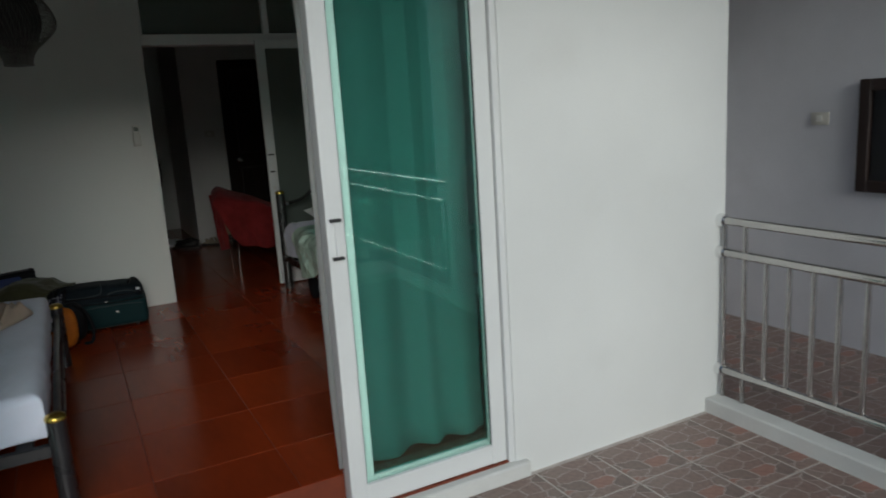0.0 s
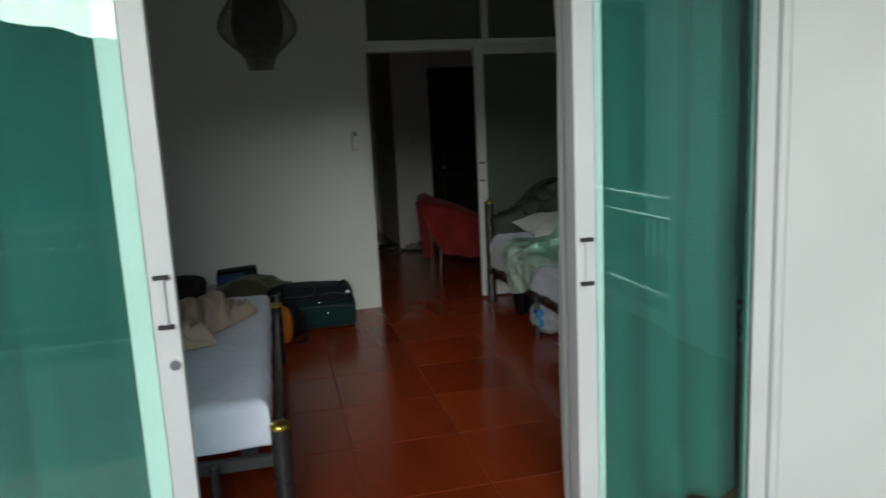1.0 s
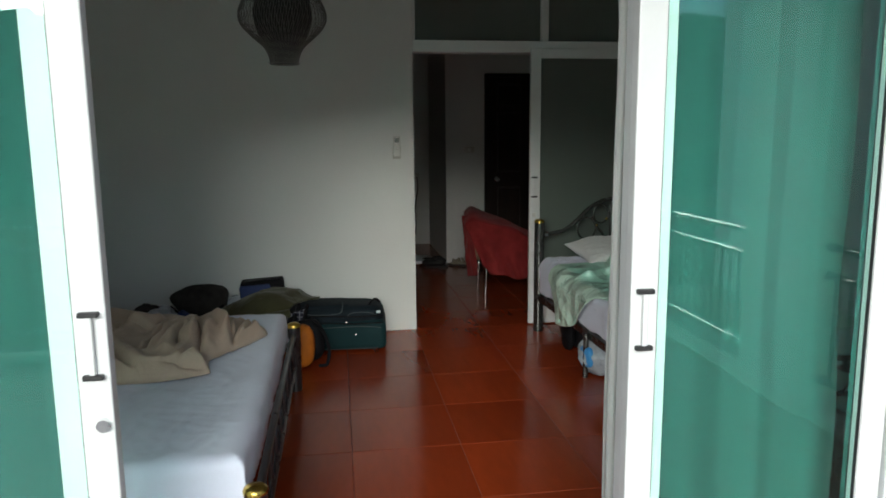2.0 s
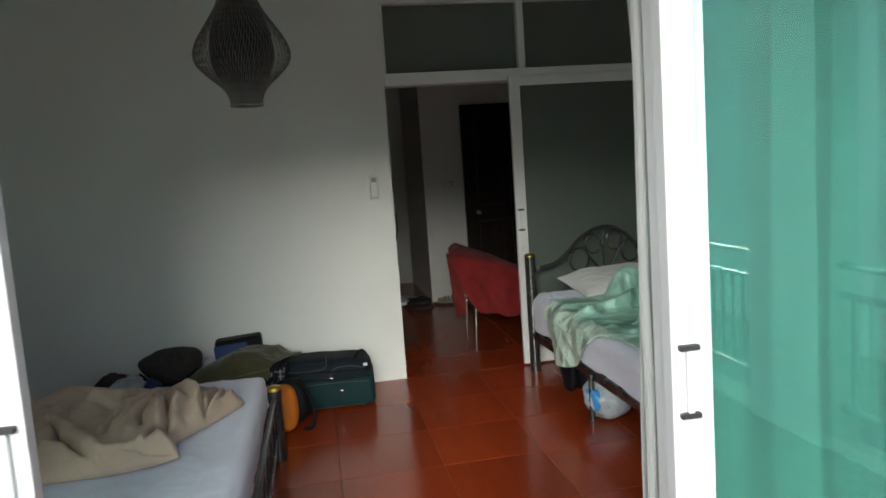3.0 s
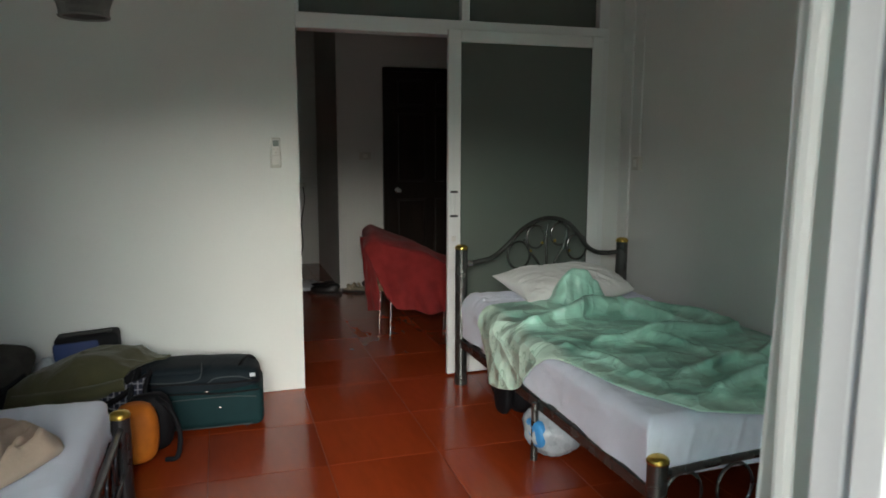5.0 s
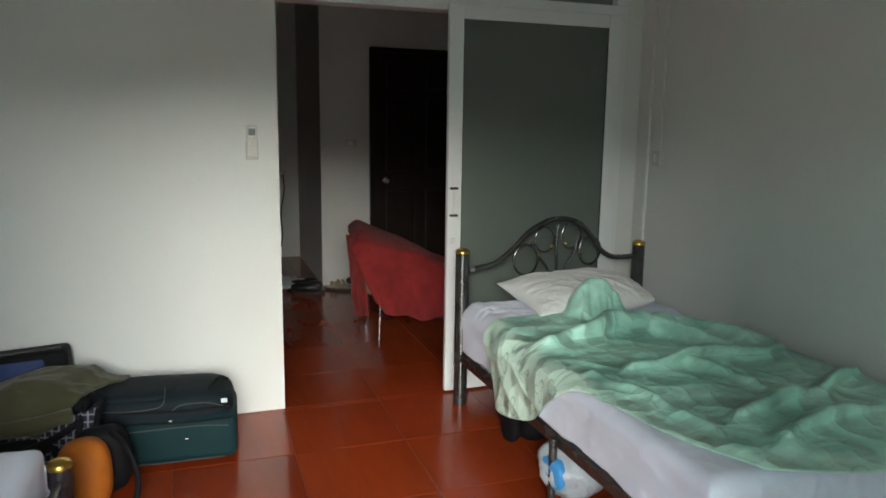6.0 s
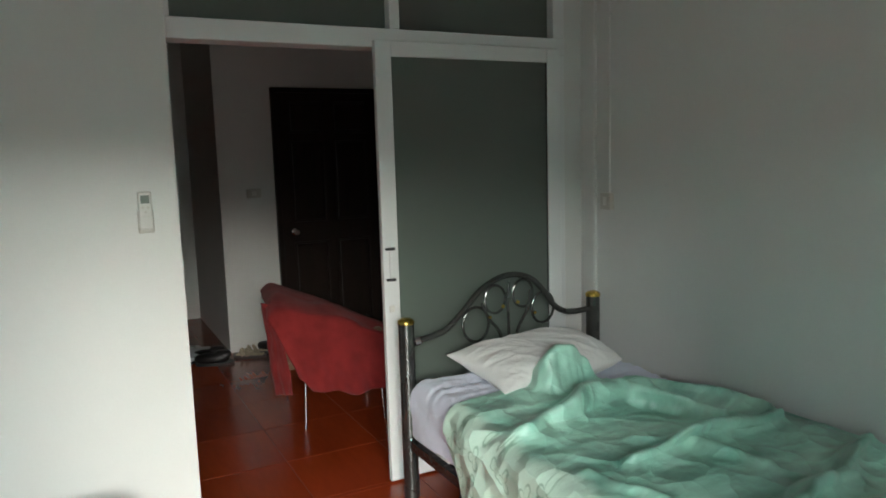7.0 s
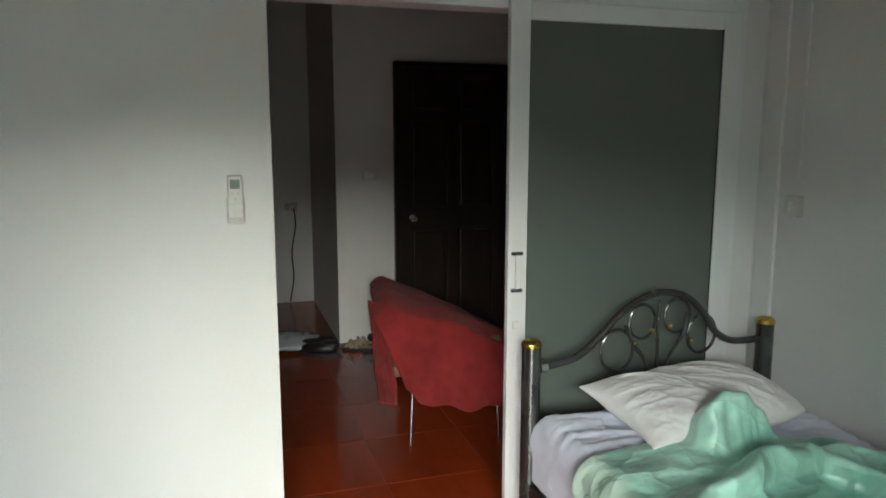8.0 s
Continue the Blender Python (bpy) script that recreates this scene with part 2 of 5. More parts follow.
M_GUN = mat("gunmetal_enamel", (0.10, 0.105, 0.10), 0.26, 0.06, 8, 80, 0.03, metal=0.75, coat=0.4)
M_BLACKMETAL = mat("black_enamel", (0.022, 0.022, 0.024), 0.3, 0.06, 8, 80, 0.04, coat=0.3)
M_GOLD = mat("gold_cap", (0.66, 0.46, 0.10), 0.26, 0.08, 8, 80, 0.03, metal=1.0)
M_CHROME = mat("chrome", (0.8, 0.8, 0.8), 0.12, 0.02, 8, 80, 0.0, metal=1.0)
M_SHEET = mat("lavender_white_sheet", (0.78, 0.805, 0.94), 0.8, 0.05, 4, 220, 0.25, sheen=0.2)
M_PILLOW = mat("white_pillowcase", (0.82, 0.81, 0.79), 0.8, 0.04, 4, 220, 0.2, sheen=0.2)
M_BEIGE = mat("beige_fleece", (0.58, 0.44, 0.33), 0.95, 0.1, 7, 160, 0.5, sheen=0.1)
M_GREEN = satin_mat("green_satin", (0.56, 0.90, 0.74), (0.19, 0.46, 0.36), (0.62, 0.80, 0.68))
M_WICKER = mat("dark_wicker", (0.22, 0.21, 0.195), 0.75, 0.2, 20, 200, 0.3)
M_WICKERIN = mat("lamp_lining", (0.035, 0.034, 0.032), 0.9, 0.1, 20, 200, 0.2)
M_TEAL = mat("teal_nylon", (0.010, 0.033, 0.036), 0.7, 0.12, 8, 300, 0.3, spec=0.15)
M_BLACKNYLON = mat("black_nylon", (0.009, 0.009, 0.011), 0.65, 0.15, 8, 300, 0.3, spec=0.15)
M_OLIVE = mat("olive_canvas", (0.066, 0.064, 0.024), 0.85, 0.15, 8, 260, 0.4, sheen=0.2)
M_SUITTOP = mat("charcoal_nylon", (0.012, 0.019, 0.025), 0.7, 0.15, 8, 300, 0.3, spec=0.15)
M_PIPING = mat("grey_piping", (0.05, 0.062, 0.064), 0.6, 0.1, 8, 200, 0.1)
M_BLUE = mat("blue_nylon", (0.010, 0.032, 0.14), 0.6, 0.12, 8, 260, 0.3)
M_ORANGE = mat("orange_fabric", (0.62, 0.17, 0.006), 0.75, 0.2, 8, 240, 0.3)
M_GREYBAG = mat("dark_grey_cloth", (0.055, 0.051, 0.046), 0.85, 0.22, 14, 200, 0.4, spec=0.15)
M_PLASTIC = mat("white_plastic", (0.78, 0.77, 0.72), 0.4, 0.04, 5, 80, 0.03)
M_POLY = mat("white_polythene", (0.72, 0.75, 0.78), 0.3, 0.08, 12, 60, 0.6, bump_dist=0.01)
M_POLYBLUE = mat("blue_polythene", (0.06, 0.28, 0.62), 0.3, 0.1, 12, 60, 0.5, bump_dist=0.01)
M_RED = mat("red_towel", (0.26, 0.028, 0.028), 0.95, 0.14, 10, 300, 0.7, sheen=0.08, spec=0.1)
M_REDCLOTH = mat("red_cloth", (0.5, 0.03, 0.05), 0.85, 0.12, 10, 240, 0.5)
M_DOOR = mat("dark_brown_door", (0.020, 0.012, 0.009), 0.35, 0.2, 3, 40, 0.15, stretch=(6, 6, 0.6), spec=0.25)
M_WINDOWWOOD = mat("dark_window_wood", (0.035, 0.02, 0.017), 0.45, 0.2, 3, 40, 0.2, stretch=(6, 6, 0.6))
M_DARKGLASS = glass_mat("dark_window_glass", (0.25, 0.27, 0.3), 0.02)
M_SWITCH = mat("cream_plastic", (0.62, 0.60, 0.54), 0.45, 0.04, 6, 90, 0.02)
M_DARKRUBBER = mat("dark_rubber", (0.03, 0.03, 0.03), 0.5, 0.1, 10, 120, 0.1)
M_LEATHER = mat("black_leather", (0.012, 0.011, 0.011), 0.4, 0.15, 12, 160, 0.3)
M_SANDAL = mat("tan_sandal", (0.40, 0.34, 0.24), 0.6, 0.15, 14, 160, 0.2)
M_REMOTE = mat("grey_white_plastic", (0.70, 0.69, 0.64), 0.4, 0.04, 5, 80, 0.03)
M_POLYGREY = mat("grey_polythene", (0.44, 0.47, 0.51), 0.28, 0.1, 12, 60, 0.6, bump_dist=0.01)
M_LCD = mat("grey_display", (0.22, 0.25, 0.22), 0.15, 0.03, 6, 60, 0.0)
M_WOOD = mat("cane_wood", (0.20, 0.11, 0.055), 0.5, 0.15, 6, 60, 0.2)
M_GRASS = mat("grass_ground", (0.06, 0.085, 0.03), 0.95, 0.3, 0.3, 5, 0.5)
M_FOREST = mat("forest_canopy", (0.045, 0.075, 0.03), 0.95, 0.3, 0.12, 1.5, 0.8, bump_dist=0.4)

# ---- mesh helpers ----


def box(bm, x0, y0, z0, x1, y1, z1, bevel=0.0, seg=1):
    r = bmesh.ops.create_cube(bm, size=1.0, matrix=Matrix.LocRotScale(((x0 + x1) / 2, (y0 + y1) / 2, (z0 + z1) / 2), None, (abs(x1 - x0), abs(y1 - y0), abs(z1 - z0))))
    if bevel:
        es = list({e for v in r["verts"] for e in v.link_edges})
        bmesh.ops.bevel(bm, geom=es, offset=bevel, segments=seg, affect="EDGES", profile=0.5)
    return bm


def tube(bm, pts, r, n=10, closed=False, caps=True):
    """A round bar along a line of points; r may be a number or a list."""
    pts = [Vector(p) for p in pts]
    rings, ref = [], None
    for i, p in enumerate(pts):
        a = pts[i - 1] if (i or closed) else p
        b = pts[(i + 1) % len(pts)] if (i < len(pts) - 1 or closed) else p
        d = (b - a).normalized()
        if ref is None:
            ref = d.orthogonal().normalized()
        ref = (ref - d * ref.dot(d)).normalized()
        side = d.cross(ref)
        rad = r[i] if isinstance(r, (list, tuple)) else r
        rings.append([bm.verts.new(p + (ref * math.cos(2 * math.pi * k / n) + side * math.sin(2 * math.pi * k / n)) * rad) for k in range(n)])
    for i in range(len(rings) - (0 if closed else 1)):
        a, b = rings[i], rings[(i + 1) % len(rings)]
        for k in range(n):
            bm.faces.new((a[k], a[(k + 1) % n], b[(k + 1) % n], b[k]))
    if caps and not closed:
        bm.faces.new(rings[0][::-1])
        bm.faces.new(rings[-1])
    return bm


def smooth_line(pts, n=8):
    """Catmull-Rom points through the given ones."""
    p = [Vector(q) for q in pts]
    p = [2 * p[0] - p[1]] + p + [2 * p[-1] - p[-2]]
    out = []
    for i in range(1, len(p) - 2):
        for k in range(n):
            t = k / n
            out.append(0.5 * ((2 * p[i]) + (p[i + 1] - p[i - 1]) * t + (2 * p[i - 1] - 5 * p[i] + 4 * p[i + 1] - p[i + 2]) * t * t + (3 * p[i] - p[i - 1] - 3 * p[i + 1] + p[i + 2]) * t ** 3))
    return out + [p[-2]]


def lathe(bm, profile, n=24, centre=(0, 0, 0)):
    """Turns (radius, height) pairs round z."""
    c = Vector(centre)
    rings = [[bm.verts.new(c + Vector((r * math.cos(2 * math.pi * k / n), r * math.sin(2 * math.pi * k / n), z))) for k in range(n)] for r, z in profile]
    for a, b in zip(rings, rings[1:]):
        for k in range(n):
            bm.faces.new((a[k], a[(k + 1) % n], b[(k + 1) % n], b[k]))
    bm.faces.new(rings[0][::-1])
    bm.faces.new(rings[-1])
    return bm


def sheet(bm, fn, nu, nv):
    """A grid of (u, v) in 0..1 laid by fn(u, v)."""
    vs = [[bm.verts.new(fn(i / nu, j / nv)) for j in range(nv + 1)] for i in range(nu + 1)]
    for i in range(nu):
        for j in range(nv):
            bm.faces.new((vs[i][j], vs[i + 1][j], vs[i + 1][j + 1], vs[i][j + 1]))
    return bm


def blob(bm, c, r, power=3.0, amp=0.0, freq=4.0, seed=0.0, n=40):
    """A rounded, lumpy body: a superellipsoid with soft dents."""
    res = bmesh.ops.create_uvsphere(bm, u_segments=n, v_segments=n // 2, radius=1.0)
    c = Vector(c)
    for v in res["verts"]:
        d = v.co.normalized()
        k = (abs(d.x) ** power + abs(d.y) ** power + abs(d.z) ** power) ** (-1 / power)
        q = d * k
        p = Vector((q.x * r[0], q.y * r[1], q.z * r[2]))
        s = (p + Vector((seed, seed * 1.7, -seed))) * freq
        f = noise.noise(s) + 0.5 * noise.noise(s * 2.3) - 0.35 * abs(noise.noise(s * 1.6))
        v.co = c + p * (1 + amp * f)
    return bm


def part(name, bm, material, parent=None, label="", smooth=False):
    me = bpy.data.meshes.new(name)
    bmesh.ops.recalc_face_normals(bm, faces=bm.faces)
    bm.to_mesh(me)
    bm.free()
    me.materials.append(material)
    if smooth:
        me.shade_smooth()
        if smooth != "all":
            me.set_sharp_from_angle(angle=radians(40))
    ob = new(name, me)
    if parent:
        ob.parent = parent
    if label:
        ob["label"] = label
    return ob


def thing(name, loc, label, category, group="", rz=0.0, rx=0.0, ry=0.0):
    ob = new(name)
    ob.empty_display_size = 0.05
    ob.matrix_basis = pose(*loc, rx, ry, rz)
    return tagged(ob, label, category, group)


def B():
    return bmesh.new()


def structure(name, bm, material, label="", category=""):
    ob = part(name, bm, material)
    return tagged(ob, label, category or name.split("_")[0], kind="structure")


def wavy(p, f, seed=0.0):
    return noise.noise(Vector(p) * f + Vector((seed, seed * 0.7, seed * 1.3)))


def crease(x, y, seed, f=3.0):
    """Cloth folds: crisp ridges bent by a slow warp, about 0 to 1."""
    wx = x + 0.14 * wavy((x, y, 0), 2.3, seed) + 0.03 * wavy((x, y, 2), 7.0, seed)
    wy = y + 0.14 * wavy((x, y, 5), 2.3, seed + 3) + 0.03 * wavy((x, y, 7), 7.0, seed)
    a = max(0.0, 1 - abs(noise.noise(Vector((wx * f, wy * f * 0.5, seed)))) * 2.6)
    b = max(0.0, 1 - abs(noise.noise(Vector((wx * f * 1.2 + 9, wy * f * 2.0, seed + 7)))) * 2.6)
    c = max(0.0, 1 - abs(noise.noise(Vector((wx * f * 3.0, wy * f * 2.3, seed + 11)))) * 2.4)
    d = max(0.0, 1 - abs(noise.noise(Vector((wx * f * 5.5, wy * f * 6.5, seed + 17)))) * 2.4)
    return 0.50 * a ** 2.5 + 0.32 * b ** 2.5 + 0.17 * c ** 2 + 0.07 * d ** 2


def fold_lines(x, y, lines, seed, wander=0.035, power=4.0, crest=2.0):
    """Long rounded folds of cloth: each runs through three places, with a width and a height, and fades at both ends."""
    x, y = x + wander * wavy((x, y, 1), 5.0, seed), y + wander * wavy((x, y, 4), 5.0, seed + 2)
    out = 0.0
    for ax, ay, bx, by, cx, cy, w, h in lines:
        best, where, sgn = 9.0, 0.0, 1.0
        for k, (x0, y0, x1, y1) in enumerate(((ax, ay, bx, by), (bx, by, cx, cy))):
            dx, dy = x1 - x0, y1 - y0
            t = min(1.0, max(0.0, ((x - x0) * dx + (y - y0) * dy) / (dx * dx + dy * dy)))
            ex, ey = x - x0 - t * dx, y - y0 - t * dy
            d = ex * ex + ey * ey
            if d < best:
                best, where, sgn = d, (k + t) / 2, ex * dy - ey * dx
        side = 1.0 if sgn > 0 else 0.6
        fade = 0.3 + 0.7 * math.sin(math.pi * min(0.85, max(0.15, where)))
        out += (h * fade * math.exp(-(math.sqrt(best) / (w * side)) ** crest)) ** power
    return out ** (1 / power)

# ---- the large structure ----
BZ = -0.20                    # balcony floor
FY, FY2 = 4.60, 4.74          # facade, outer and inner face
NY, NY2 = 8.235, 8.36         # wall between room and hall
LX, RX = -1.90, 3.17          # room's side walls
CEIL = 2.92
DX0, DX1 = -0.78, 2.05        # glass door opening in the facade
OX0, OX1 = 1.125, 3.06        # opening into the hall

b = B()
box(b, LX - 0.15, FY, BZ - 0.3, DX0, FY2, CEIL)
box(b, DX1, FY, BZ - 0.3, 3.37, FY2, CEIL)
box(b, DX0, FY, 2.2, DX1, FY2, CEIL)
structure("wall_south", b, M_FACADE, "white painted outside wall with a glass door opening", "wall")
b = B()
box(b, LX - 0.15, NY, 0, OX0, NY2, CEIL)
box(b, OX1, NY, 0, RX, NY2, CEIL)
box(b, OX0, NY, 2.66, OX1, NY2, CEIL)
structure("wall_north", b, M_WALL, "off-white painted room wall with an opening to the hall", "wall")
structure("wall_west", box(B(), LX - 0.15, FY2, -0.3, LX, NY, CEIL), M_WALL, "off-white painted side wall of the bedroom", "wall")
structure("wall_east", box(B(), RX, FY2, -0.3, 3.37, 12.75, CEIL), M_WALL, "off-white painted side wall beside the bed", "wall")
structure("ceiling", box(B(), LX - 0.15, FY, CEIL, 3.37, 12.75, CEIL + 0.15), M_CEIL, "white painted flat ceiling", "ceiling")
# hall
structure("wall_hall_back", box(B(), 1.79, 11.06, 0, RX, 11.2, CEIL), M_WALL, "off-white hall wall beside the dark door", "wall")
structure("wall_recess_side", box(B(), 1.79, 11.2, 0, 1.93, 12.6, CEIL), M_WALL, "off-white side wall of the hall recess", "wall")
structure("wall_recess_back", box(B(), LX - 0.15, 12.6, 0, RX, 12.75, CEIL), M_WALL, "off-white back wall of the hall recess", "wall")
structure("wall_hall_west", box(B(), LX - 0.15, NY2, 0, LX, 12.6, CEIL), M_WALL, "off-white end wall of the hall", "wall")
# slim raised strip up the corner, in the wall's own paint
structure("trim_corner", box(B(), RX - 0.018, 8.10, 0, RX, 8.19, CEIL, 0.006, 2), M_WALL, "slim white upright trim strip in the room corner", "trim")

# balcony shell
structure("plinth", box(B(), DX0 - 0.06, FY - 0.035, BZ, DX1 + 0.06, FY2, -0.125, 0.006), M_PLINTH, "white cement sill under the glass door", "sill")
# unseen slab, added to hold back high sky light; its depth is a guess
structure("balcony_ceiling", box(B(), -3.6, 2.75, 2.75, 4.9, FY, 2.95), M_CEIL, "unseen white slab added over the balcony to limit sky light", "ceiling")
structure("column", box(B(), 3.20, 2.0, BZ - 0.05, 3.46, 2.63, 2.75, 0.008), M_FACADE, "white painted balcony column", "column")
b = B()
box(b, 3.24, -1.0, BZ - 0.3, 3.345, 2.0, -0.125, 0.006)
box(b, 3.24, 2.63, BZ - 0.3, 3.345, FY, -0.125, 0.006)
box(b, -3.5, 0.7, BZ - 0.3, 3.24, 0.8, -0.125, 0.006)
structure("kerb", b, M_PLINTH, "low white painted kerb under the railing", "kerb")
b = B()
box(b, 4.68, -1.0, -3.4, 4.85, 6.6, 2.95)
box(b, 3.37, 6.45, -3.4, 4.68, 6.6, 2.95)
structure("wall_side", b, M_GREYWALL, "grey rendered wall across the neighbouring balcony", "wall")
structure("balcony_ceiling_side", box(B(), 3.37, FY, 2.75, 4.68, 6.45, 2.95), M_CEIL, "white ceiling of the neighbouring balcony", "ceiling")
structure("wall_facade_west", box(B(), -3.5, FY, BZ - 0.3, LX - 0.15, FY2, 2.95), M_FACADE, "white outside wall beside the room", "wall")
structure("skirting_side", box(B(), 3.372, FY2 - 0.13, BZ, 3.385, 6.45, -0.10, 0.002), M_DOOR, "dark tile skirting", "baseboard")

# ground and the wooded hill across the valley
b = B()
box(b, -400, -400, -3.6, 400, 12, -3.4)
structure("ground", b, M_GRASS, "green valley ground below the balcony", "ground")


def hill_point(u, v):
    a = radians(-100 + 200 * u)
    d = 55 + 75 * v
    x, y = d * math.sin(a), -d * math.cos(a)
    ridge = 10.3 + 4.5 * noise.noise(Vector((u * 5, 2.0, 0))) + 2.2 * noise.noise(Vector((u * 17, 5.0, 0)))
    h = -3.6 + (ridge + 5.0) * (1.85 * v) ** 0.8 * (1.0 if v < 0.99 else 0.99)
    bump_h = 2.0 * abs(noise.noise(Vector((x * 0.22, y * 0.22, 3)))) + 0.9 * abs(noise.noise(Vector((x * 0.6, y * 0.6, 9))))
    return Vector((x, y, h + bump_h * (1 if v > 0.04 else 0)))


hill = part("backdrop", sheet(B(), hill_point, 360, 40), M_FOREST, None, "", True)
tagged(hill, "distant dark green wooded hillside", "hill", kind="structure")

# ---- sliding glass doors ----


def sliding_panel(name, x0, x1, y0, y1, z0, z1, glass, label, category, parent=None, stile=0.075, rail=0.09, handle_x=None, handle_z=None, face=-1, lock=None, rail_top=None, group="", stile_l=None, stile_r=None):
    """A white aluminium sash with one pane; handle and lock where given."""
    t = thing(name, ((x0 + x1) / 2, (y0 + y1) / 2, z0), label, category, group)
    w, h, d = (x1 - x0) / 2, z1 - z0, (y1 - y0) / 2
    rt = rail_top or rail
    sl, sr = stile_l or stile, stile_r or stile
    part("stile", box(B(), -w, -d, 0, -w + sl, d, h, 0.004, 2), M_ALU, t)
    part("stile", box(B(), w - sr, -d, 0, w, d, h, 0.004, 2), M_ALU, t)
    part("bottom_rail", box(B(), -w + sl, -d + 0.003, 0, w - sr, d - 0.003, rail, 0.003), M_ALU, t)
    part("top_rail", box(B(), -w + sl, -d + 0.003, h - rt, w - sr, d - 0.003, h, 0.003), M_ALU, t)
    p = part("pane", box(B(), -w + sl - 0.01, -0.003, rail - 0.01, w - sr + 0.01, 0.003, h - rt + 0.01), glass, t)
    p.visible_shadow = False
    s = B()
    for a in (-w + sl, w - sr):
        box(s, a - 0.0025, -d + 0.006, rail, a + 0.0025, -0.004, h - rt)
    part("gasket", s, M_DARKRUBBER, t)
    if handle_x is not None:
        hx, hz = handle_x - (x0 + x1) / 2, handle_z - z0
        yy = face * d
        for k in (0.0, 0.145):
            part("handle_mount", box(B(), hx - 0.022, yy + face * 0.016, hz + k - 0.006, hx + 0.022, yy, hz + k + 0.006, 0.002), M_DARKRUBBER, t, "dark end mount of the pull")
        part("pull_bar", box(B(), hx - 0.007, yy + face * 0.014, hz + 0.006, hx + 0.007, yy + face * 0.004, hz + 0.139, 0.002), M_ALU, t)
        if lock == "round":
            part("lock", tube(B(), [(hx + 0.012, yy, hz - 0.115), (hx + 0.012, yy + face * 0.012, hz - 0.115)], [0.017, 0.015], 20), M_CHROME, t, "round chrome lock", True)
        elif lock == "square":
            part("lock", box(B(), hx - 0.014, yy + face * 0.006, hz - 0.155, hx + 0.014, yy, hz - 0.122, 0.003), M_PLASTIC, t)
    return t


ZB, ZT = -0.115, 2.14
sliding_panel("sliding_door", 1.277, 2.015, 4.62, 4.66, ZB, ZT, M_GREENGLASS, "white aluminium sliding door slid open with green glass", "sliding door", stile=0.072, handle_x=1.312, handle_z=0.922, group="balcony glass doors")
sliding_panel("sliding_door", -0.735, 0.044, 4.62, 4.66, ZB, ZT, M_GREENGLASS, "white aluminium sliding door slid open with green glass and round lock", "sliding door", stile=0.072, handle_x=0.009, handle_z=0.922, lock="round", group="balcony glass doors")
sliding_panel("fixed_glass_panel", 1.284, 2.017, 4.672, 4.715, ZB, ZT, M_DEEPGLASS, "white framed fixed glass panel behind the sliding door", "window", stile=0.05, stile_l=0.115, group="balcony fixed panels")
sliding_panel("fixed_glass_panel", -0.737, -0.002, 4.672, 4.715, ZB, ZT, M_DEEPGLASS, "white framed fixed glass panel behind the sliding door", "window", stile=0.05, stile_r=0.099, group="balcony fixed panels")
door_f = B()
box(door_f, DX0, FY + 0.006, -0.125, DX0 + 0.04, FY2 - 0.01, 2.2, 0.003)
box(door_f, DX1 - 0.03, FY + 0.006, -0.125, DX1, FY2 - 0.01, 2.2, 0.003)
box(door_f, DX0 + 0.04, FY + 0.006, 2.145, DX1 - 0.03, FY2 - 0.01, 2.2, 0.003)
structure("door_1", door_f, M_ALU, "white aluminium frame of the balcony door", "door frame")
structure("threshold", box(B(), DX0 + 0.04, 4.612, -0.125, DX1 - 0.03, 4.655, -0.117), M_GROUT, "reddish worn door track", "threshold")

# interior door and transom lights
b = B()
box(b, OX0, NY - 0.01, 2.055, OX1, NY2 - 0.01, 2.14, 0.004)
box(b, OX0, NY - 0.008, 2.60, OX1, NY2 - 0.01, 2.66, 0.004)
box(b, 2.085, NY - 0.006, 2.14, 2.135, NY2 - 0.01, 2.60, 0.003)
box(b, OX0, NY - 0.006, 2.14, OX0 + 0.02, NY2 - 0.01, 2.60, 0.003)
box(b, 3.0, NY - 0.006, 0, OX1, NY2 - 0.01, 2.055, 0.003)
box(b, 2.99, NY - 0.006, 2.14, OX1, NY2 - 0.01, 2.60, 0.003)
door2 = structure("door_2", b, M_ALU, "white aluminium frame with transom lights above the hall opening", "door frame")
for a, c in ((OX0 + 0.02, 2.085), (2.135, 2.99)):
    p = part("pane", box(B(), a, NY + 0.045, 2.14, c, NY + 0.051, 2.60), M_GREYGLASS, door2, "dark tinted transom pane")
sliding_panel("sliding_door", 1.995, 3.012, 8.200, 8.236 - 0.004, 0.012, 2.085, M_GREYGLASS, "white aluminium sliding door with dark grey-green glass behind the bed", "sliding door", stile=0.08, rail=0.13, handle_x=2.03, handle_z=0.997, lock="square", rail_top=0.07)
sliding_panel("fixed_glass_panel", 2.07, 2.995, 8.26, 8.295, 0.004, 2.05, M_GREYGLASS, "white framed fixed panel with dark glass behind the sliding door", "window", stile=0.06)

# ---- curtains ----


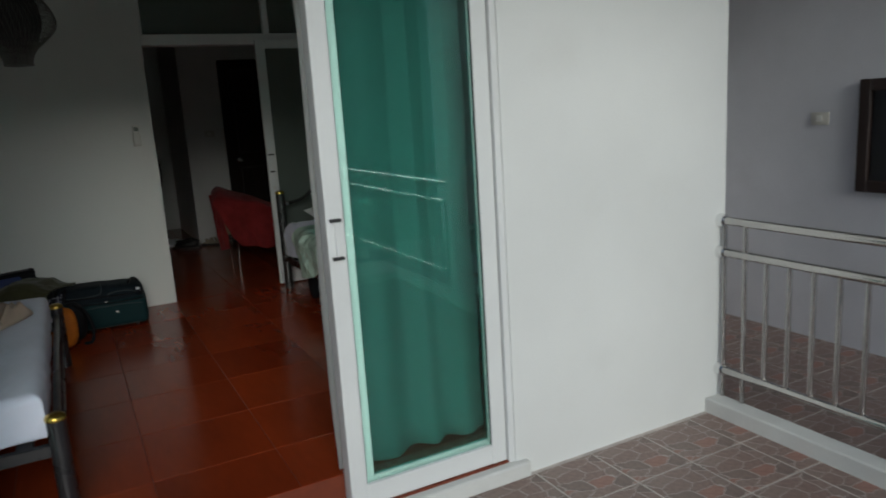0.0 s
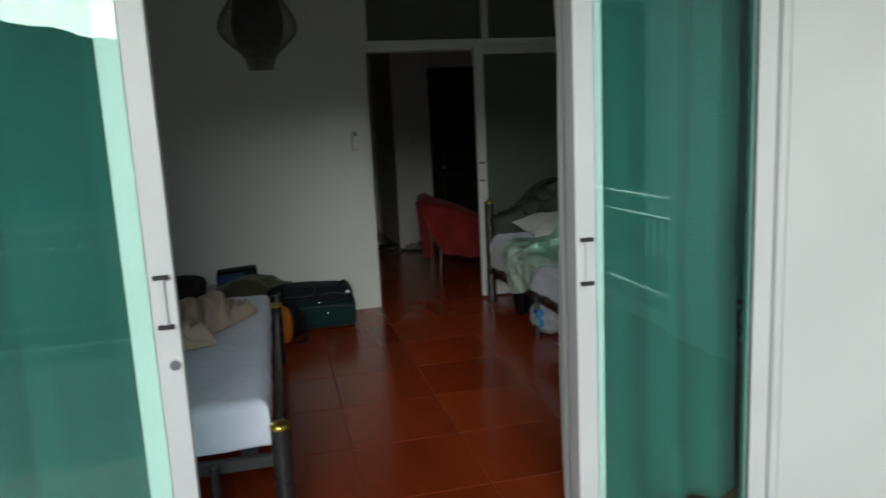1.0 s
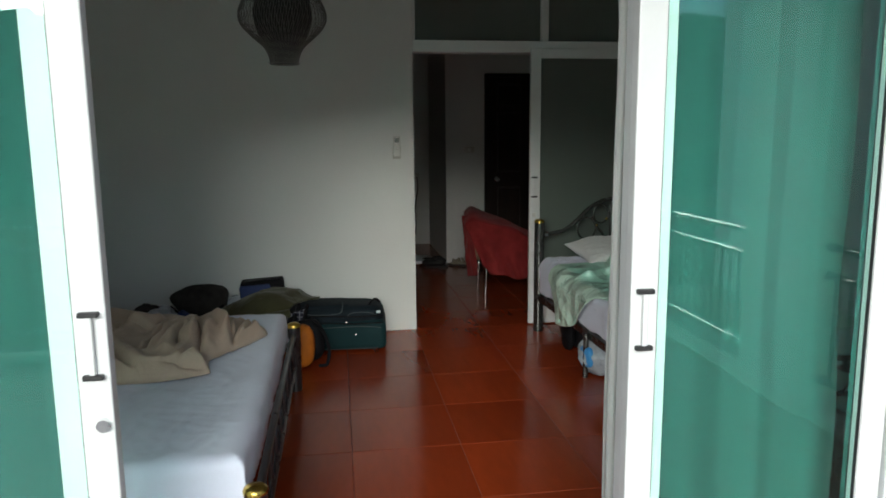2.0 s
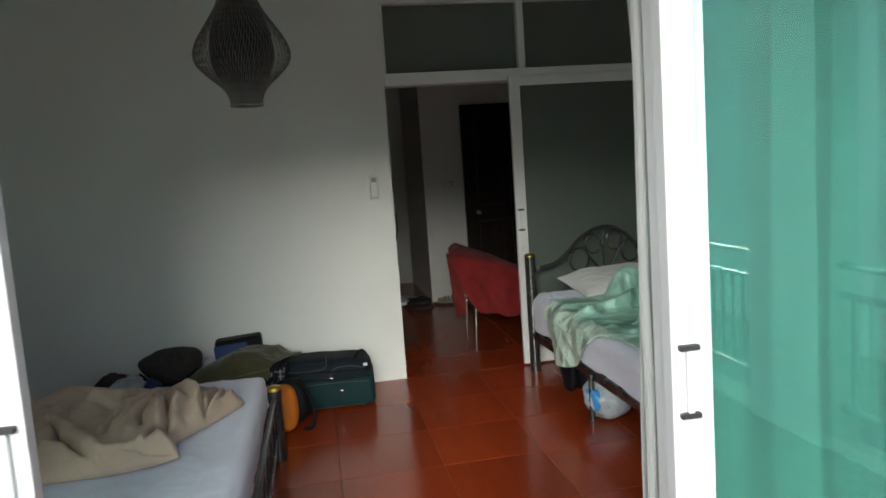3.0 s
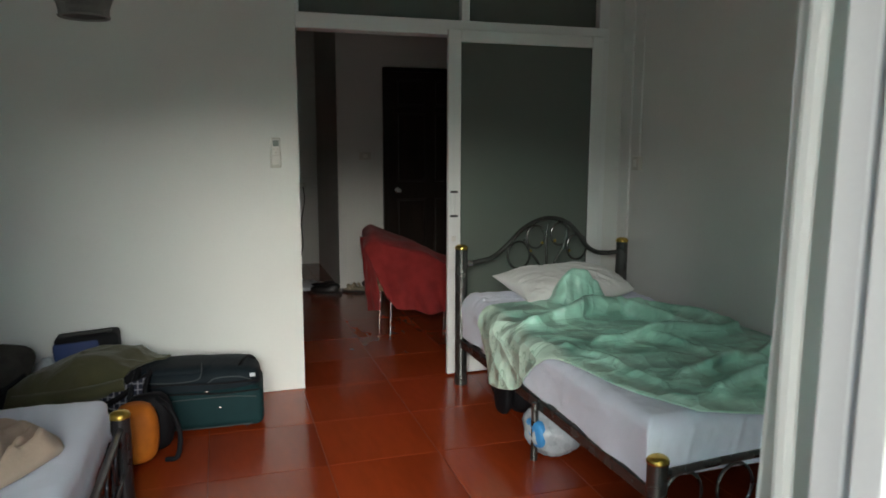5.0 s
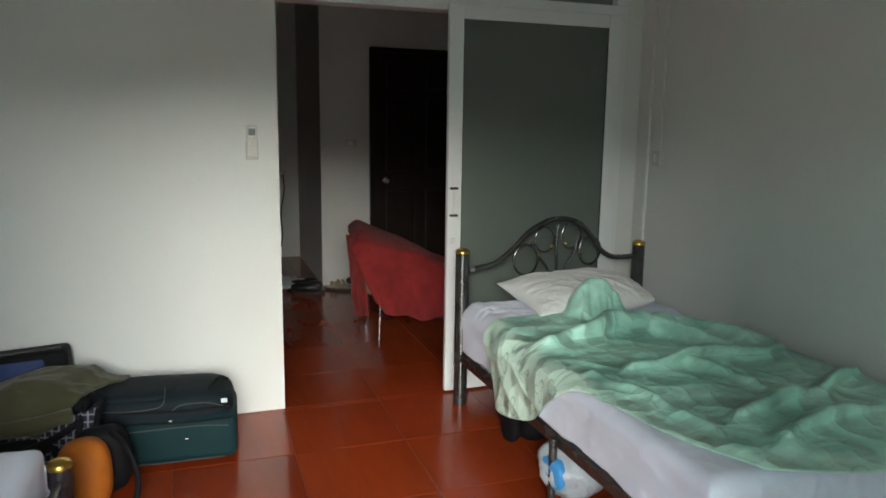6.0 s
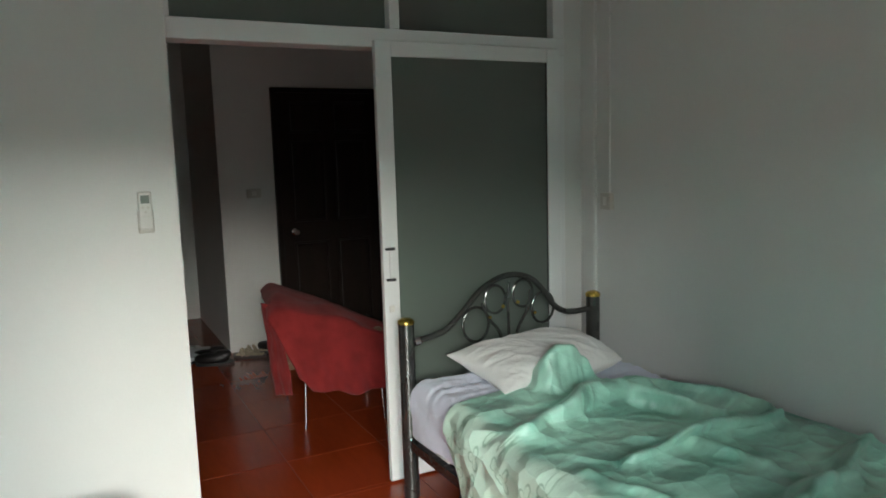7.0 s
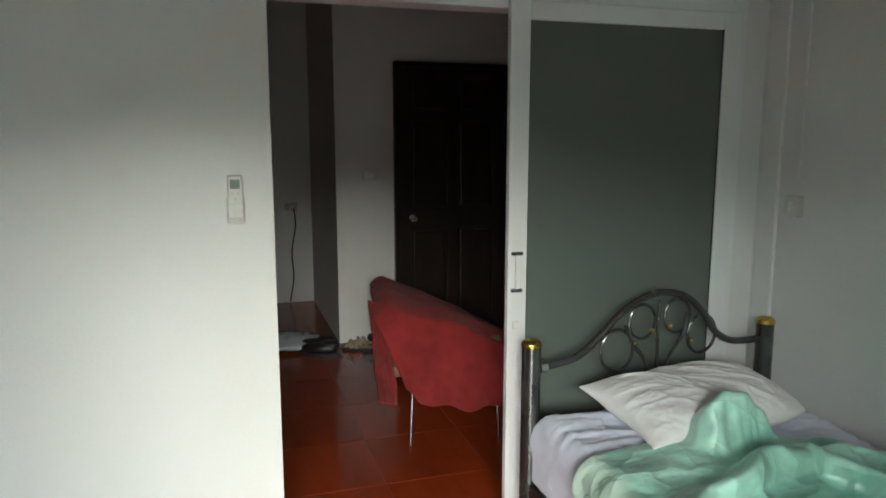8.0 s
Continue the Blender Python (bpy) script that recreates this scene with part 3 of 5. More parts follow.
def curtain(x0, x1, y, z0, z1, seed, label):
    t = thing("curtain", ((x0 + x1) / 2, y, z0), label, "curtain", "door curtains")
    w = x1 - x0

    def fn(u, v):
        x = (u - 0.5) * w
        ph = u * w * 27 + 3.2 * wavy((u * 2.6, v * 0.25, 0), 1.0, seed)
        a = 0.027 + 0.016 * wavy((u * 2, v * 0.7, 0), 1.0, seed + 2)
        return Vector((x + (0.014 + 0.016 * max(0.0, 1 - 4 * min(u, 1 - u))) * wavy((u, v * 2.5, 0), 1.6, seed + 5) + 0.012 * math.sin(ph * 2) * v, a * math.sin(ph) * (0.5 + 0.5 * (1 - v)) - 0.04 * (1 - v) ** 7 + 0.01 * wavy((u * 4, v * 3, 0), 1.0, seed), (z1 - z0) * v + 0.012 * abs(wavy((u * 5, 0, 0), 1.0, seed)) * (1 - v)))
    c = part("cloth", sheet(B(), fn, 120, 40), M_CURTAIN, t, "", "all")
    sol = c.modifiers.new("thick", "SOLIDIFY")
    sol.thickness = 0.003
    edge_x = -w / 2 if x0 > 0.5 else w / 2
    part("hem", tube(B(), smooth_line([(edge_x + 0.012 * wavy((0, 0, k), 1.7, seed), -0.03 + 0.008 * wavy((3, 0, k), 1.3, seed), k * (z1 - z0) / 10 + 0.005) for k in range(11)], 4), 0.011, 8), M_CURTAIN, t, "", True)
    part("curtain_rail", tube(B(), [(-w / 2 - 0.05, 0, z1 - z0 + 0.012), (w / 2 + 0.03, 0, z1 - z0 + 0.012)], 0.012, 10), M_PLASTIC, t, "", True)
    return t


curtain(1.290, 1.985, 4.785, 0.006, 2.32, 1.0, "white gathered curtain drawn aside behind green glass")
curtain(-0.72, -0.045, 4.79, 0.006, 2.32, 4.0, "white gathered curtain drawn aside behind green glass")

# ---- beds ----


def metal_bed(name, loc, rz, W, L, head_h, foot_h, label, metal, post_r=0.036, has_head=True, mid_legs=(0.45,)):
    """A tubular steel bed: posts with gold caps, scrolled boards, side rails, slats. x across, y from foot to head."""
    t = thing(name, loc, label, "bed", rz=rz)
    RZ = 0.285

    def post(x, y, h, cap_label):
        p = part("post", tube(B(), [(x, y, 0), (x, y, h - 0.02)], post_r, 24), metal, t, "", True)
        part("cap", lathe(B(), [(post_r + 0.002, h - 0.022), (post_r + 0.003, h - 0.012), (post_r - 0.002, h - 0.003), (post_r * 0.6, h + 0.004), (0.004, h + 0.006)], 24, (x, y, 0)), M_GOLD, p, cap_label, True)
        return p

    if has_head:
        post(0, L, head_h, "gold coloured cap")
        post(W, L, head_h, "gold coloured cap")
        k = W / 1.075
        top = [(0.03, 0.732), (0.10, 0.738), (0.20, 0.762), (0.29, 0.83), (0.38, 0.915), (0.48, 0.968), (0.575, 0.983), (0.68, 0.955), (0.76, 0.885), (0.82, 0.805), (0.89, 0.762), (0.97, 0.752), (1.05, 0.755)]
        part("top_rail", tube(B(), smooth_line([(x * k, L, z) for x, z in top], 6), 0.0145, 12), metal, t, "", True)
        part("joint", tube(B(), [(0.036 * k, L, 0.732), (0.062 * k, L, 0.733)], 0.022, 14), M_CHROME, t, "bright collar", True)
        for cx, cz, r in ((0.365, 0.765, 0.083), (0.475, 0.872, 0.068), (0.635, 0.885, 0.068), (0.755, 0.80, 0.078)):
            part("scroll", tube(B(), [(cx * k + r * math.cos(a) * 0.86, L, cz + r * math.sin(a)) for a in [2 * math.pi * i / 28 for i in range(28)]], 0.0065, 8, True), metal, t, "", True)
        for pts in (((0.555, 0.95), (0.545, 0.86), (0.55, 0.76), (0.55, 0.55)), ((0.68, 0.90), (0.66, 0.80), (0.60, 0.70), (0.58, 0.55)), ((0.40, 0.86), (0.44, 0.78), (0.50, 0.70), (0.52, 0.55))):
            part("scroll_bar", tube(B(), smooth_line([(x * k, L, z) for x, z in pts], 6), 0.0075, 8), metal, t, "", True)
        for x, z in ((0.44, 0.79), (0.515, 0.835), (0.60, 0.845), (0.70, 0.78)):
            s = B()
            bmesh.ops.create_uvsphere(s, u_segments=12, v_segments=8, radius=0.009, matrix=Matrix.Translation((x * k, L - 0.008, z)))
            part("leaf_stud", s, M_GOLD, t, "small gold stud", True)
        part("lower_rail", tube(B(), [(0.03, L, 0.50), (W - 0.03, L, 0.50)], 0.0125, 10), metal, t, "", True)
    # foot board
    post(0, 0, foot_h, "domed gold coloured cap")
    post(W, 0, foot_h, "domed gold coloured cap")
    part("foot_rail", tube(B(), smooth_line([(0.03, 0, foot_h - 0.065), (W * 0.3, 0, foot_h - 0.05), (W * 0.5, 0, foot_h - 0.045), (W * 0.7, 0, foot_h - 0.05), (W - 0.03, 0, foot_h - 0.065)], 6), 0.015, 10), metal, t, "", True)
    part("foot_rail", tube(B(), [(0.03, 0, 0.15), (W - 0.03, 0, 0.15)], 0.012, 10), metal, t, "", True)
    n = max(4, int(W / 0.2))
    for i in range(n):
        cx = W * (i + 0.5) / n
        part("scroll", tube(B(), [(cx + 0.075 * math.cos(a), 0, 0.245 + 0.085 * math.sin(a)) for a in [2 * math.pi * j / 24 for j in range(24)]], 0.0065, 8, True), metal, t, "", True)
    for x in (0.0, W):
        part("side_rail", box(B(), x - 0.016, 0.03, RZ - 0.05, x + 0.016, L - 0.03, RZ, 0.004), metal, t)
        for f in mid_legs:
            part("leg", tube(B(), [(x + (-0.028 if x == 0.0 else 0.028), L * f, 0), (x + (-0.028 if x == 0.0 else 0.028), L * f, RZ - 0.01)], 0.017, 12), metal, t, "", True)
    m = int(L / 0.22)
    for i in range(m):
        y = 0.12 + (L - 0.24) * i / (m - 1)
        part("slat", box(B(), 0.02, y - 0.03, RZ - 0.022, W - 0.02, y + 0.03, RZ - 0.004, 0.003), M_BLACKMETAL, t)
    return t


metal_bed("single_bed", (2.055, 6.078, 0), 0.79, 1.075, 1.963, 0.84, 0.40, "gunmetal tubular bed with scrolled headboard and gold caps", M_GUN)
metal_bed("double_bed", (0.287, 5.081, 0), 90, 1.952, 2.02, 0.84, 0.40, "black tubular steel bed with scrolled footboard", M_BLACKMETAL, mid_legs=(0.12, 0.5))


def mattress(x0, y0, x1, y1, z0, z1, label, seed):
    t = thing("mattress", ((x0 + x1) / 2, (y0 + y1) / 2, z0), label, "mattress")
    w, d, h = (x1 - x0) / 2, (y1 - y0) / 2, z1 - z0
    s = B()
    box(s, -w, -d, 0, w, d, h, 0.028, 3)
    part("body", s, M_SHEET, t, "", True)
    part("piping", tube(B(), [(-w, -d, 0.03), (w, -d, 0.03), (w, d, 0.03), (-w, d, 0.03)], 0.006, 8, True), M_SHEET, t)
    return t


def bed_sheet(x0, y0, x1, y1, zb, z1, label, seed, fold=0.012, pull=None, head=0.0):
    """A cotton sheet pulled over a mattress: top and hanging sides in one cloth, with creases and an uneven hem."""
    t = thing("bed_sheet", ((x0 + x1) / 2, (y0 + y1) / 2, zb), label, "bed sheet")
    w, d, h = (x1 - x0) / 2, (y1 - y0) / 2, z1 - zb
    r = 0.04
    over = h + 0.0

    def wrap(s, half):
        """From a run along the cloth to a place across and a drop."""
        a = abs(s)
        flat = half - r
        if a <= flat:
            return s, 0.0, 0.0
        a -= flat
        q = r * math.pi / 2
        if a < q:
            g = a / r
            return math.copysign(flat + r * math.sin(g), s), r * (1 - math.cos(g)), g / (math.pi / 2)
        return math.copysign(half, s), r + (a - q), 1.0

    def fn(u, v):
        su = (u - 0.5) * 2 * (w - r + r * math.pi / 2 + over - r)
        sv = (v - 0.5) * 2 * (d - r + r * math.pi / 2 + over - r)
        x, dx, ox = wrap(su, w)
        y, dy, oy = wrap(sv, d)
        drop = max(dx, dy)
        if min(dx, dy) > r:
            drop = max(dx, dy)
        f = crease(su, sv, seed, 5.5) * fold
        if pull:
            px, py = su - pull[0], sv - pull[1]
            dist = math.hypot(px, py)
            ang = math.atan2(py, px) if px > 0 else math.atan2(py, px) % (2 * math.pi)
            near = min(1.0, max(0.0, dist - 0.10) / 0.12) * min(1.0, max(0.0, 0.62 - dist) / 0.25)
            rib = max(0.0, 1 - abs(noise.noise(Vector((ang * 7.5 + 0.5 * wavy((su, sv, 3), 3, seed), dist * 1.5, seed)))) * 2.8)
            rib2 = max(0.0, 1 - abs(noise.noise(Vector((ang * 15.0, dist * 2.5, seed + 5)))) * 2.8)
            f += pull[2] * near * (0.010 * rib ** 2 + 0.004 * rib2 ** 2)
        if head:
            rise = min(1.0, max(0.0, (sv - 0.30) / 0.35))
            run = sv * 15.0 + 2.2 * su + 0.5 * wavy((su, sv, 6), 2.5, seed)
            ply = max(0.0, 1 - 2.2 * abs(noise.noise(Vector((run, su * 1.6, seed + 21)))))
            fine = max(0.0, 1 - 2.2 * abs(noise.noise(Vector((run * 2.1, su * 2.6, seed + 29)))))
            f += rise * (head * min(1.0, max(0.0, 1.0 - (su + 0.25) / 0.5)) + 0.020 * ply ** 2 + 0.007 * fine ** 2)
        side = 0.010 * wavy((su * 1.5, sv * 1.5, drop), 4, seed + 4) + 0.008 * crease(su * 1.4, sv * 1.4, seed + 8, 4)
        x += math.copysign(side * ox, su) if ox else 0
        y += math.copysign(side * oy, sv) if oy else 0
        drop = min(drop, h - 0.01 + 0.02 * wavy((su, sv, 1), 3.0, seed))
        return Vector((x, y, h - drop + f * (1 - max(ox, oy))))
    c = part("cloth", sheet(B(), fn, 190, 190), M_SHEET, t, "", "all")
    sol = c.modifiers.new("thick", "SOLIDIFY")
    sol.thickness, sol.offset = 0.004, 1.0
    return t


mattress(2.05, 6.12, 3.085, 8.0, 0.285, 0.505, "thin white mattress on the single bed", 1)
bed_sheet(2.03, 6.10, 3.10, 8.012, 0.30, 0.515, "rumpled lavender white sheet on the single bed", 2.0, 0.008, (-0.02, 0.66, 0.8), 0.03)
mattress(-1.68, 5.13, 0.235, 6.99, 0.285, 0.465, "white mattress on the black double bed", 3)
bed_sheet(-1.70, 5.115, 0.25, 7.0, 0.29, 0.475, "smooth white sheet on the double bed", 6.0, 0.010, (0.42, -0.45, 0.3))

# pillow


def pillow(loc, rz, tilt, lx, ly, th, label, seed):
    t = thing("pillow", loc, label, "pillow", rz=rz, rx=tilt)
    s = B()

    def half(sign):
        def fn(u, v):
            x, y = (u - 0.5) * 2, (v - 0.5) * 2
            e = max(0.0, (1 - abs(x) ** 2.4)) ** 0.55 * max(0.0, (1 - abs(y) ** 2.4)) ** 0.55
            pinch = 1 - 0.10 * (1 - x * x) * (y * y) - 0.0
            pinch2 = 1 - 0.09 * (1 - y * y) * (x * x)
            z = sign * th * 0.5 * e * (1 + 0.10 * wavy((x, y, sign), 2.2, seed)) + 0.018 * (crease(x * 0.42 + 0.25 * y, y * 0.30, seed + sign, 5.0) - 0.3) * min(1, e * 2)
            if x > 0:
                pinch2 *= 1 - 0.10 * (x * y) ** 2
                pinch *= 1 - 0.16 * (x * x * y) ** 2
            return Vector((x * lx / 2 * pinch2, y * ly / 2 * pinch, z))
        return fn
    sheet(s, half(1), 130, 90)
    sheet(s, half(-1), 130, 90)
    bmesh.ops.remove_doubles(s, verts=s.verts, dist=0.0015)
    part("case", s, M_PILLOW, t, "", "all")
    return t


pillow((2.60, 7.815, 0.625), 6, 9, 0.765, 0.44, 0.19, "plump creased white pillow against the headboard", 2.0)


def polyline(pts, t):
    """The point at t in 0..1 along a line, by length."""
    p = [Vector(q) for q in pts]
    ls = [(b - a).length for a, b in zip(p, p[1:])]
    d = t * sum(ls)
    for a, b_, l_ in zip(p, p[1:], ls):
        if d <= l_:
            return a.lerp(b_, d / l_)
        d -= l_
    return p[-1]


def coons(left, right, head, foot):
    """A cloth's plan from its four edges: u along head and foot, v along left and right."""
    L_, R_, H_, F_ = (smooth_line(q, 6) for q in (left, right, head, foot))

    def at(u, v):
        l_, r_, h_, f_ = polyline(L_, v), polyline(R_, v), polyline(H_, u), polyline(F_, u)
        return l_ * (1 - u) + r_ * u + h_ * (1 - v) + f_ * v - (H_[0] * (1 - u) * (1 - v) + H_[-1] * u * (1 - v) + F_[0] * (1 - u) * v + F_[-1] * u * v)
    return at


GREEN_FOLDS = [(*q[:6], q[6] * 0.72, q[7] * 1.4) for q in [(2.63, 7.52, 2.70, 7.28, 2.84, 7.0, 0.035, 0.06), (2.83, 7.48, 2.98, 7.2, 3.08, 6.97, 0.05, 0.04), (2.27, 6.85, 2.62, 6.93, 3.0, 6.88, 0.045, 0.055),
               (2.35, 6.37, 2.55, 6.46, 2.76, 6.44, 0.055, 0.055), (2.73, 6.45, 2.9, 6.55, 3.08, 6.58, 0.05, 0.05), (2.11, 7.25, 2.45, 7.35, 2.79, 7.36, 0.08, 0.075),
               (2.13, 6.88, 2.2, 6.6, 2.22, 6.3, 0.03, 0.02), (2.38, 6.2, 2.6, 6.28, 2.85, 6.26, 0.055, 0.05), (2.42, 6.99, 2.56, 6.85, 2.64, 6.63, 0.04, 0.032), (2.16, 7.33, 2.4, 7.36, 2.7, 7.42, 0.025, 0.014)]]


def green_blanket():
    t = thing("blanket", (2.6, 6.8, 0.30), "crumpled green satin blanket hanging over the bed's edge", "blanket")
    plan = coons([(1.70, 7.44), (1.775, 7.12), (2.00, 6.84), (2.06, 6.63), (2.11, 6.34), (2.22, 6.10)],
                 [(3.12, 7.33), (3.14, 6.9), (3.14, 6.5), (3.11, 6.02)],
                 [(1.70, 7.44), (1.88, 7.53), (2.04, 7.59), (2.25, 7.62), (2.46, 7.66), (2.75, 7.60), (3.12, 7.33)],
                 [(2.22, 6.10), (2.45, 6.02), (2.78, 5.99), (3.11, 6.0)])
    EX, ZT_ = 2.045, 0.526

    def fn(u, v):
        p = plan(u, v)
        s, y = p.x, p.y
        f = crease(s * 1.15, y * 0.95, 12.0, 2.4)
        g = crease(s * 0.8 + y * 0.5, y * 0.8 - s * 0.4, 31.0, 6.5)
        lift = 0.014 + 0.010 * f + 0.003 * g + 0.014 * wavy((s, y, 0), 3.8, 3) + fold_lines(s, y, GREEN_FOLDS, 5.0, 0.03, 4.0, 1.6) - 5.0 * max(0.0, 6.12 - y) ** 2
        hump = math.exp(-abs((s - 2.545 - 0.1 * (7.6 - y) - 0.012 * wavy((y, 0, 3), 16, 5)) / 0.13) ** 4.2 - abs((y - 7.59 - 0.022 * wavy((s, 0, 2), 12, 4) - 0.009 * wavy((s, y, 7), 34, 3)) / 0.075) ** 4)
        lift += hump * (0.19 + 0.03 * (crease(s * 1.6, y * 1.1, 19.0, 5.0) - 0.25) - 0.35 * (s - 2.53) + 0.020 * wavy((s, y, 3), 24, 8))
        edge = min(1.0, min(u, 1 - u, v, 1 - v) * 14)
        lift *= 0.25 + 0.75 * edge
        lift += 0.0015 * (crease(s * 0.9 + 0.4 * y, y * 1.1, 77.0, 9.0) - 0.3)
        lift += min(1.0, max(0.0, (y - 7.28) / 0.30)) * (0.030 * min(1.0, max(0.0, 1.0 - (s - 2.315) / 0.5)) + 0.018)
        r = 0.05
        if s >= EX:
            return Vector((s - 2.6, y - 6.8 - 0.9 * max(0.0, lift - 0.045) * min(1.0, max(0.0, (7.42 - y) / 0.15)), ZT_ + lift - 0.30))
        a = EX - s
        qd = r * math.pi / 2
        if a < qd:
            g_ = a / r
            nx, nz = -math.sin(g_), math.cos(g_)
            return Vector((EX - r * math.sin(g_) + nx * lift * 0.6 - 2.6, y - 6.8, ZT_ - r + r * math.cos(g_) + nz * lift - 0.30))
        sway = 0.03 * math.sin(y * 16 + 0.6) * min(1, (a - qd) / 0.15)
        return Vector((EX - r - 0.012 - 0.35 * lift * 0.6 + sway * 0.5 - 2.6, y - 6.8, ZT_ - r - (a - qd) - 0.30))
    s = B()
    NU, NV = 270, 300
    sheet(s, fn, NU, NV)
    ob = part("cloth", s, M_GREEN, t, "", "all")
    at_ = ob.data.attributes.new("pale", "FLOAT", "POINT")
    vals = []
    for k, v in enumerate(ob.data.vertices):
        wx = v.co.x + 2.6
        rim = min(k // (NV + 1) / NU * 1.2, (1 - k % (NV + 1) / NV) * 1.4)
        band = 0.4 * max(0.0, min(1.0, (0.085 + 0.02 * wavy((v.co.x, v.co.y, 0), 5, 4) - rim) / 0.03))
        vals.append(max(band, max(0.0, min(1.0, (2.085 + 0.05 * wavy((v.co.y, 0, 0), 6, 2) - wx) / 0.05))))
    at_.data.foreach_set("value", vals)
    sol = ob.modifiers.new("thick", "SOLIDIFY")
    sol.thickness, sol.offset = 0.007, 1.0
    return t


green_blanket()


BEIGE_FOLDS = [(-0.29, 6.18, -0.27, 6.37, -0.23, 6.54, 0.045, 0.085), (-0.56, 6.47, -0.46, 6.16, -0.27, 5.92, 0.06, 0.10), (-0.27, 5.92, -0.13, 5.9, -0.02, 6.08, 0.05, 0.075),
               (-0.16, 6.56, -0.06, 6.29, -0.01, 6.08, 0.05, 0.09), (-0.1, 6.68, 0.01, 6.43, 0.07, 6.2, 0.045, 0.08), (0.07, 6.26, 0.06, 6.45, 0.06, 6.67, 0.035, 0.06),
               (0.06, 6.63, 0.13, 6.54, 0.19, 6.37, 0.035, 0.055), (-0.68, 6.64, -0.57, 6.76, -0.39, 6.86, 0.06, 0.095), (-0.46, 6.33, -0.43, 6.5, -0.33, 6.56, 0.05, 0.08),
               (-0.7, 6.28, -0.62, 6.42, -0.55, 6.44, 0.06, 0.07), (-0.2, 6.05, -0.18, 6.25, -0.16, 6.45, 0.04, 0.07)]


# creases: three places along each, then depth of the groove, its half width, the step in height and its high side
BEIGE_TUCKS = [(-0.28, 6.09, -0.27, 6.31, -0.22, 6.48, 0.055, 0.016, 0.03, 1), (-0.10, 5.91, -0.045, 6.21, -0.145, 6.48, 0.045, 0.014, 0.045, -1),
               (0.06, 6.20, 0.04, 6.36, -0.04, 6.62, 0.035, 0.012, 0.04, -1), (0.05, 6.29, 0.075, 6.42, 0.07, 6.62, 0.05, 0.015, 0.03, 1),
               (-0.63, 6.60, -0.58, 6.62, -0.51, 6.62, 0.04, 0.014, 0.03, 1), (-0.50, 6.52, -0.42, 6.47, -0.33, 6.44, 0.045, 0.014, 0.03, -1),
               (-0.15, 6.08, -0.16, 6.18, -0.155, 6.29, 0.04, 0.013, 0.02, 1), (-0.16, 5.91, -0.08, 5.91, 0.0, 5.95, 0.03, 0.012, 0.03, -1),
               (-0.29, 6.47, -0.31, 6.54, -0.305, 6.62, 0.05, 0.016, 0.02, -1), (-0.52, 6.28, -0.44, 6.05, -0.28, 5.90, 0.04, 0.014, 0.035, 1),
               (0.10, 6.40, 0.12, 6.48, 0.11, 6.58, 0.03, 0.011, 0.015, 1), (-0.70, 6.40, -0.60, 6.30, -0.56, 6.10, 0.045, 0.015, 0.03, 1)]


def tucks(x, y, lines):
    """Sharp tucks of cloth: a narrow groove with the cloth lying higher on one side."""
    out = 0.0
    for ax, ay, bx, by, cx, cy, g, w, h, up in lines:
        best, where, sgn = 9.0, 0.0, 1.0
        for k, (x0, y0, x1, y1) in enumerate(((ax, ay, bx, by), (bx, by, cx, cy))):
            dx, dy = x1 - x0, y1 - y0
            t = min(1.0, max(0.0, ((x - x0) * dx + (y - y0) * dy) / (dx * dx + dy * dy)))
            ex, ey = x - x0 - t * dx, y - y0 - t * dy
            d = ex * ex + ey * ey
            if d < best:
                best, where, sgn = d, (k + t) / 2, ex * dy - ey * dx
        if best > 0.04:
            continue
        fade = math.sqrt(math.sin(math.pi * min(0.97, max(0.03, where))))
        s = math.copysign(math.sqrt(best), sgn) * up
        side = 1 / (1 + math.exp(-s / 0.006))
        out += fade * (1.4 * h * side * math.exp(-max(0.0, s) / 0.06) - 2.2 * g * math.exp(-(s / w) ** 2))
    return out


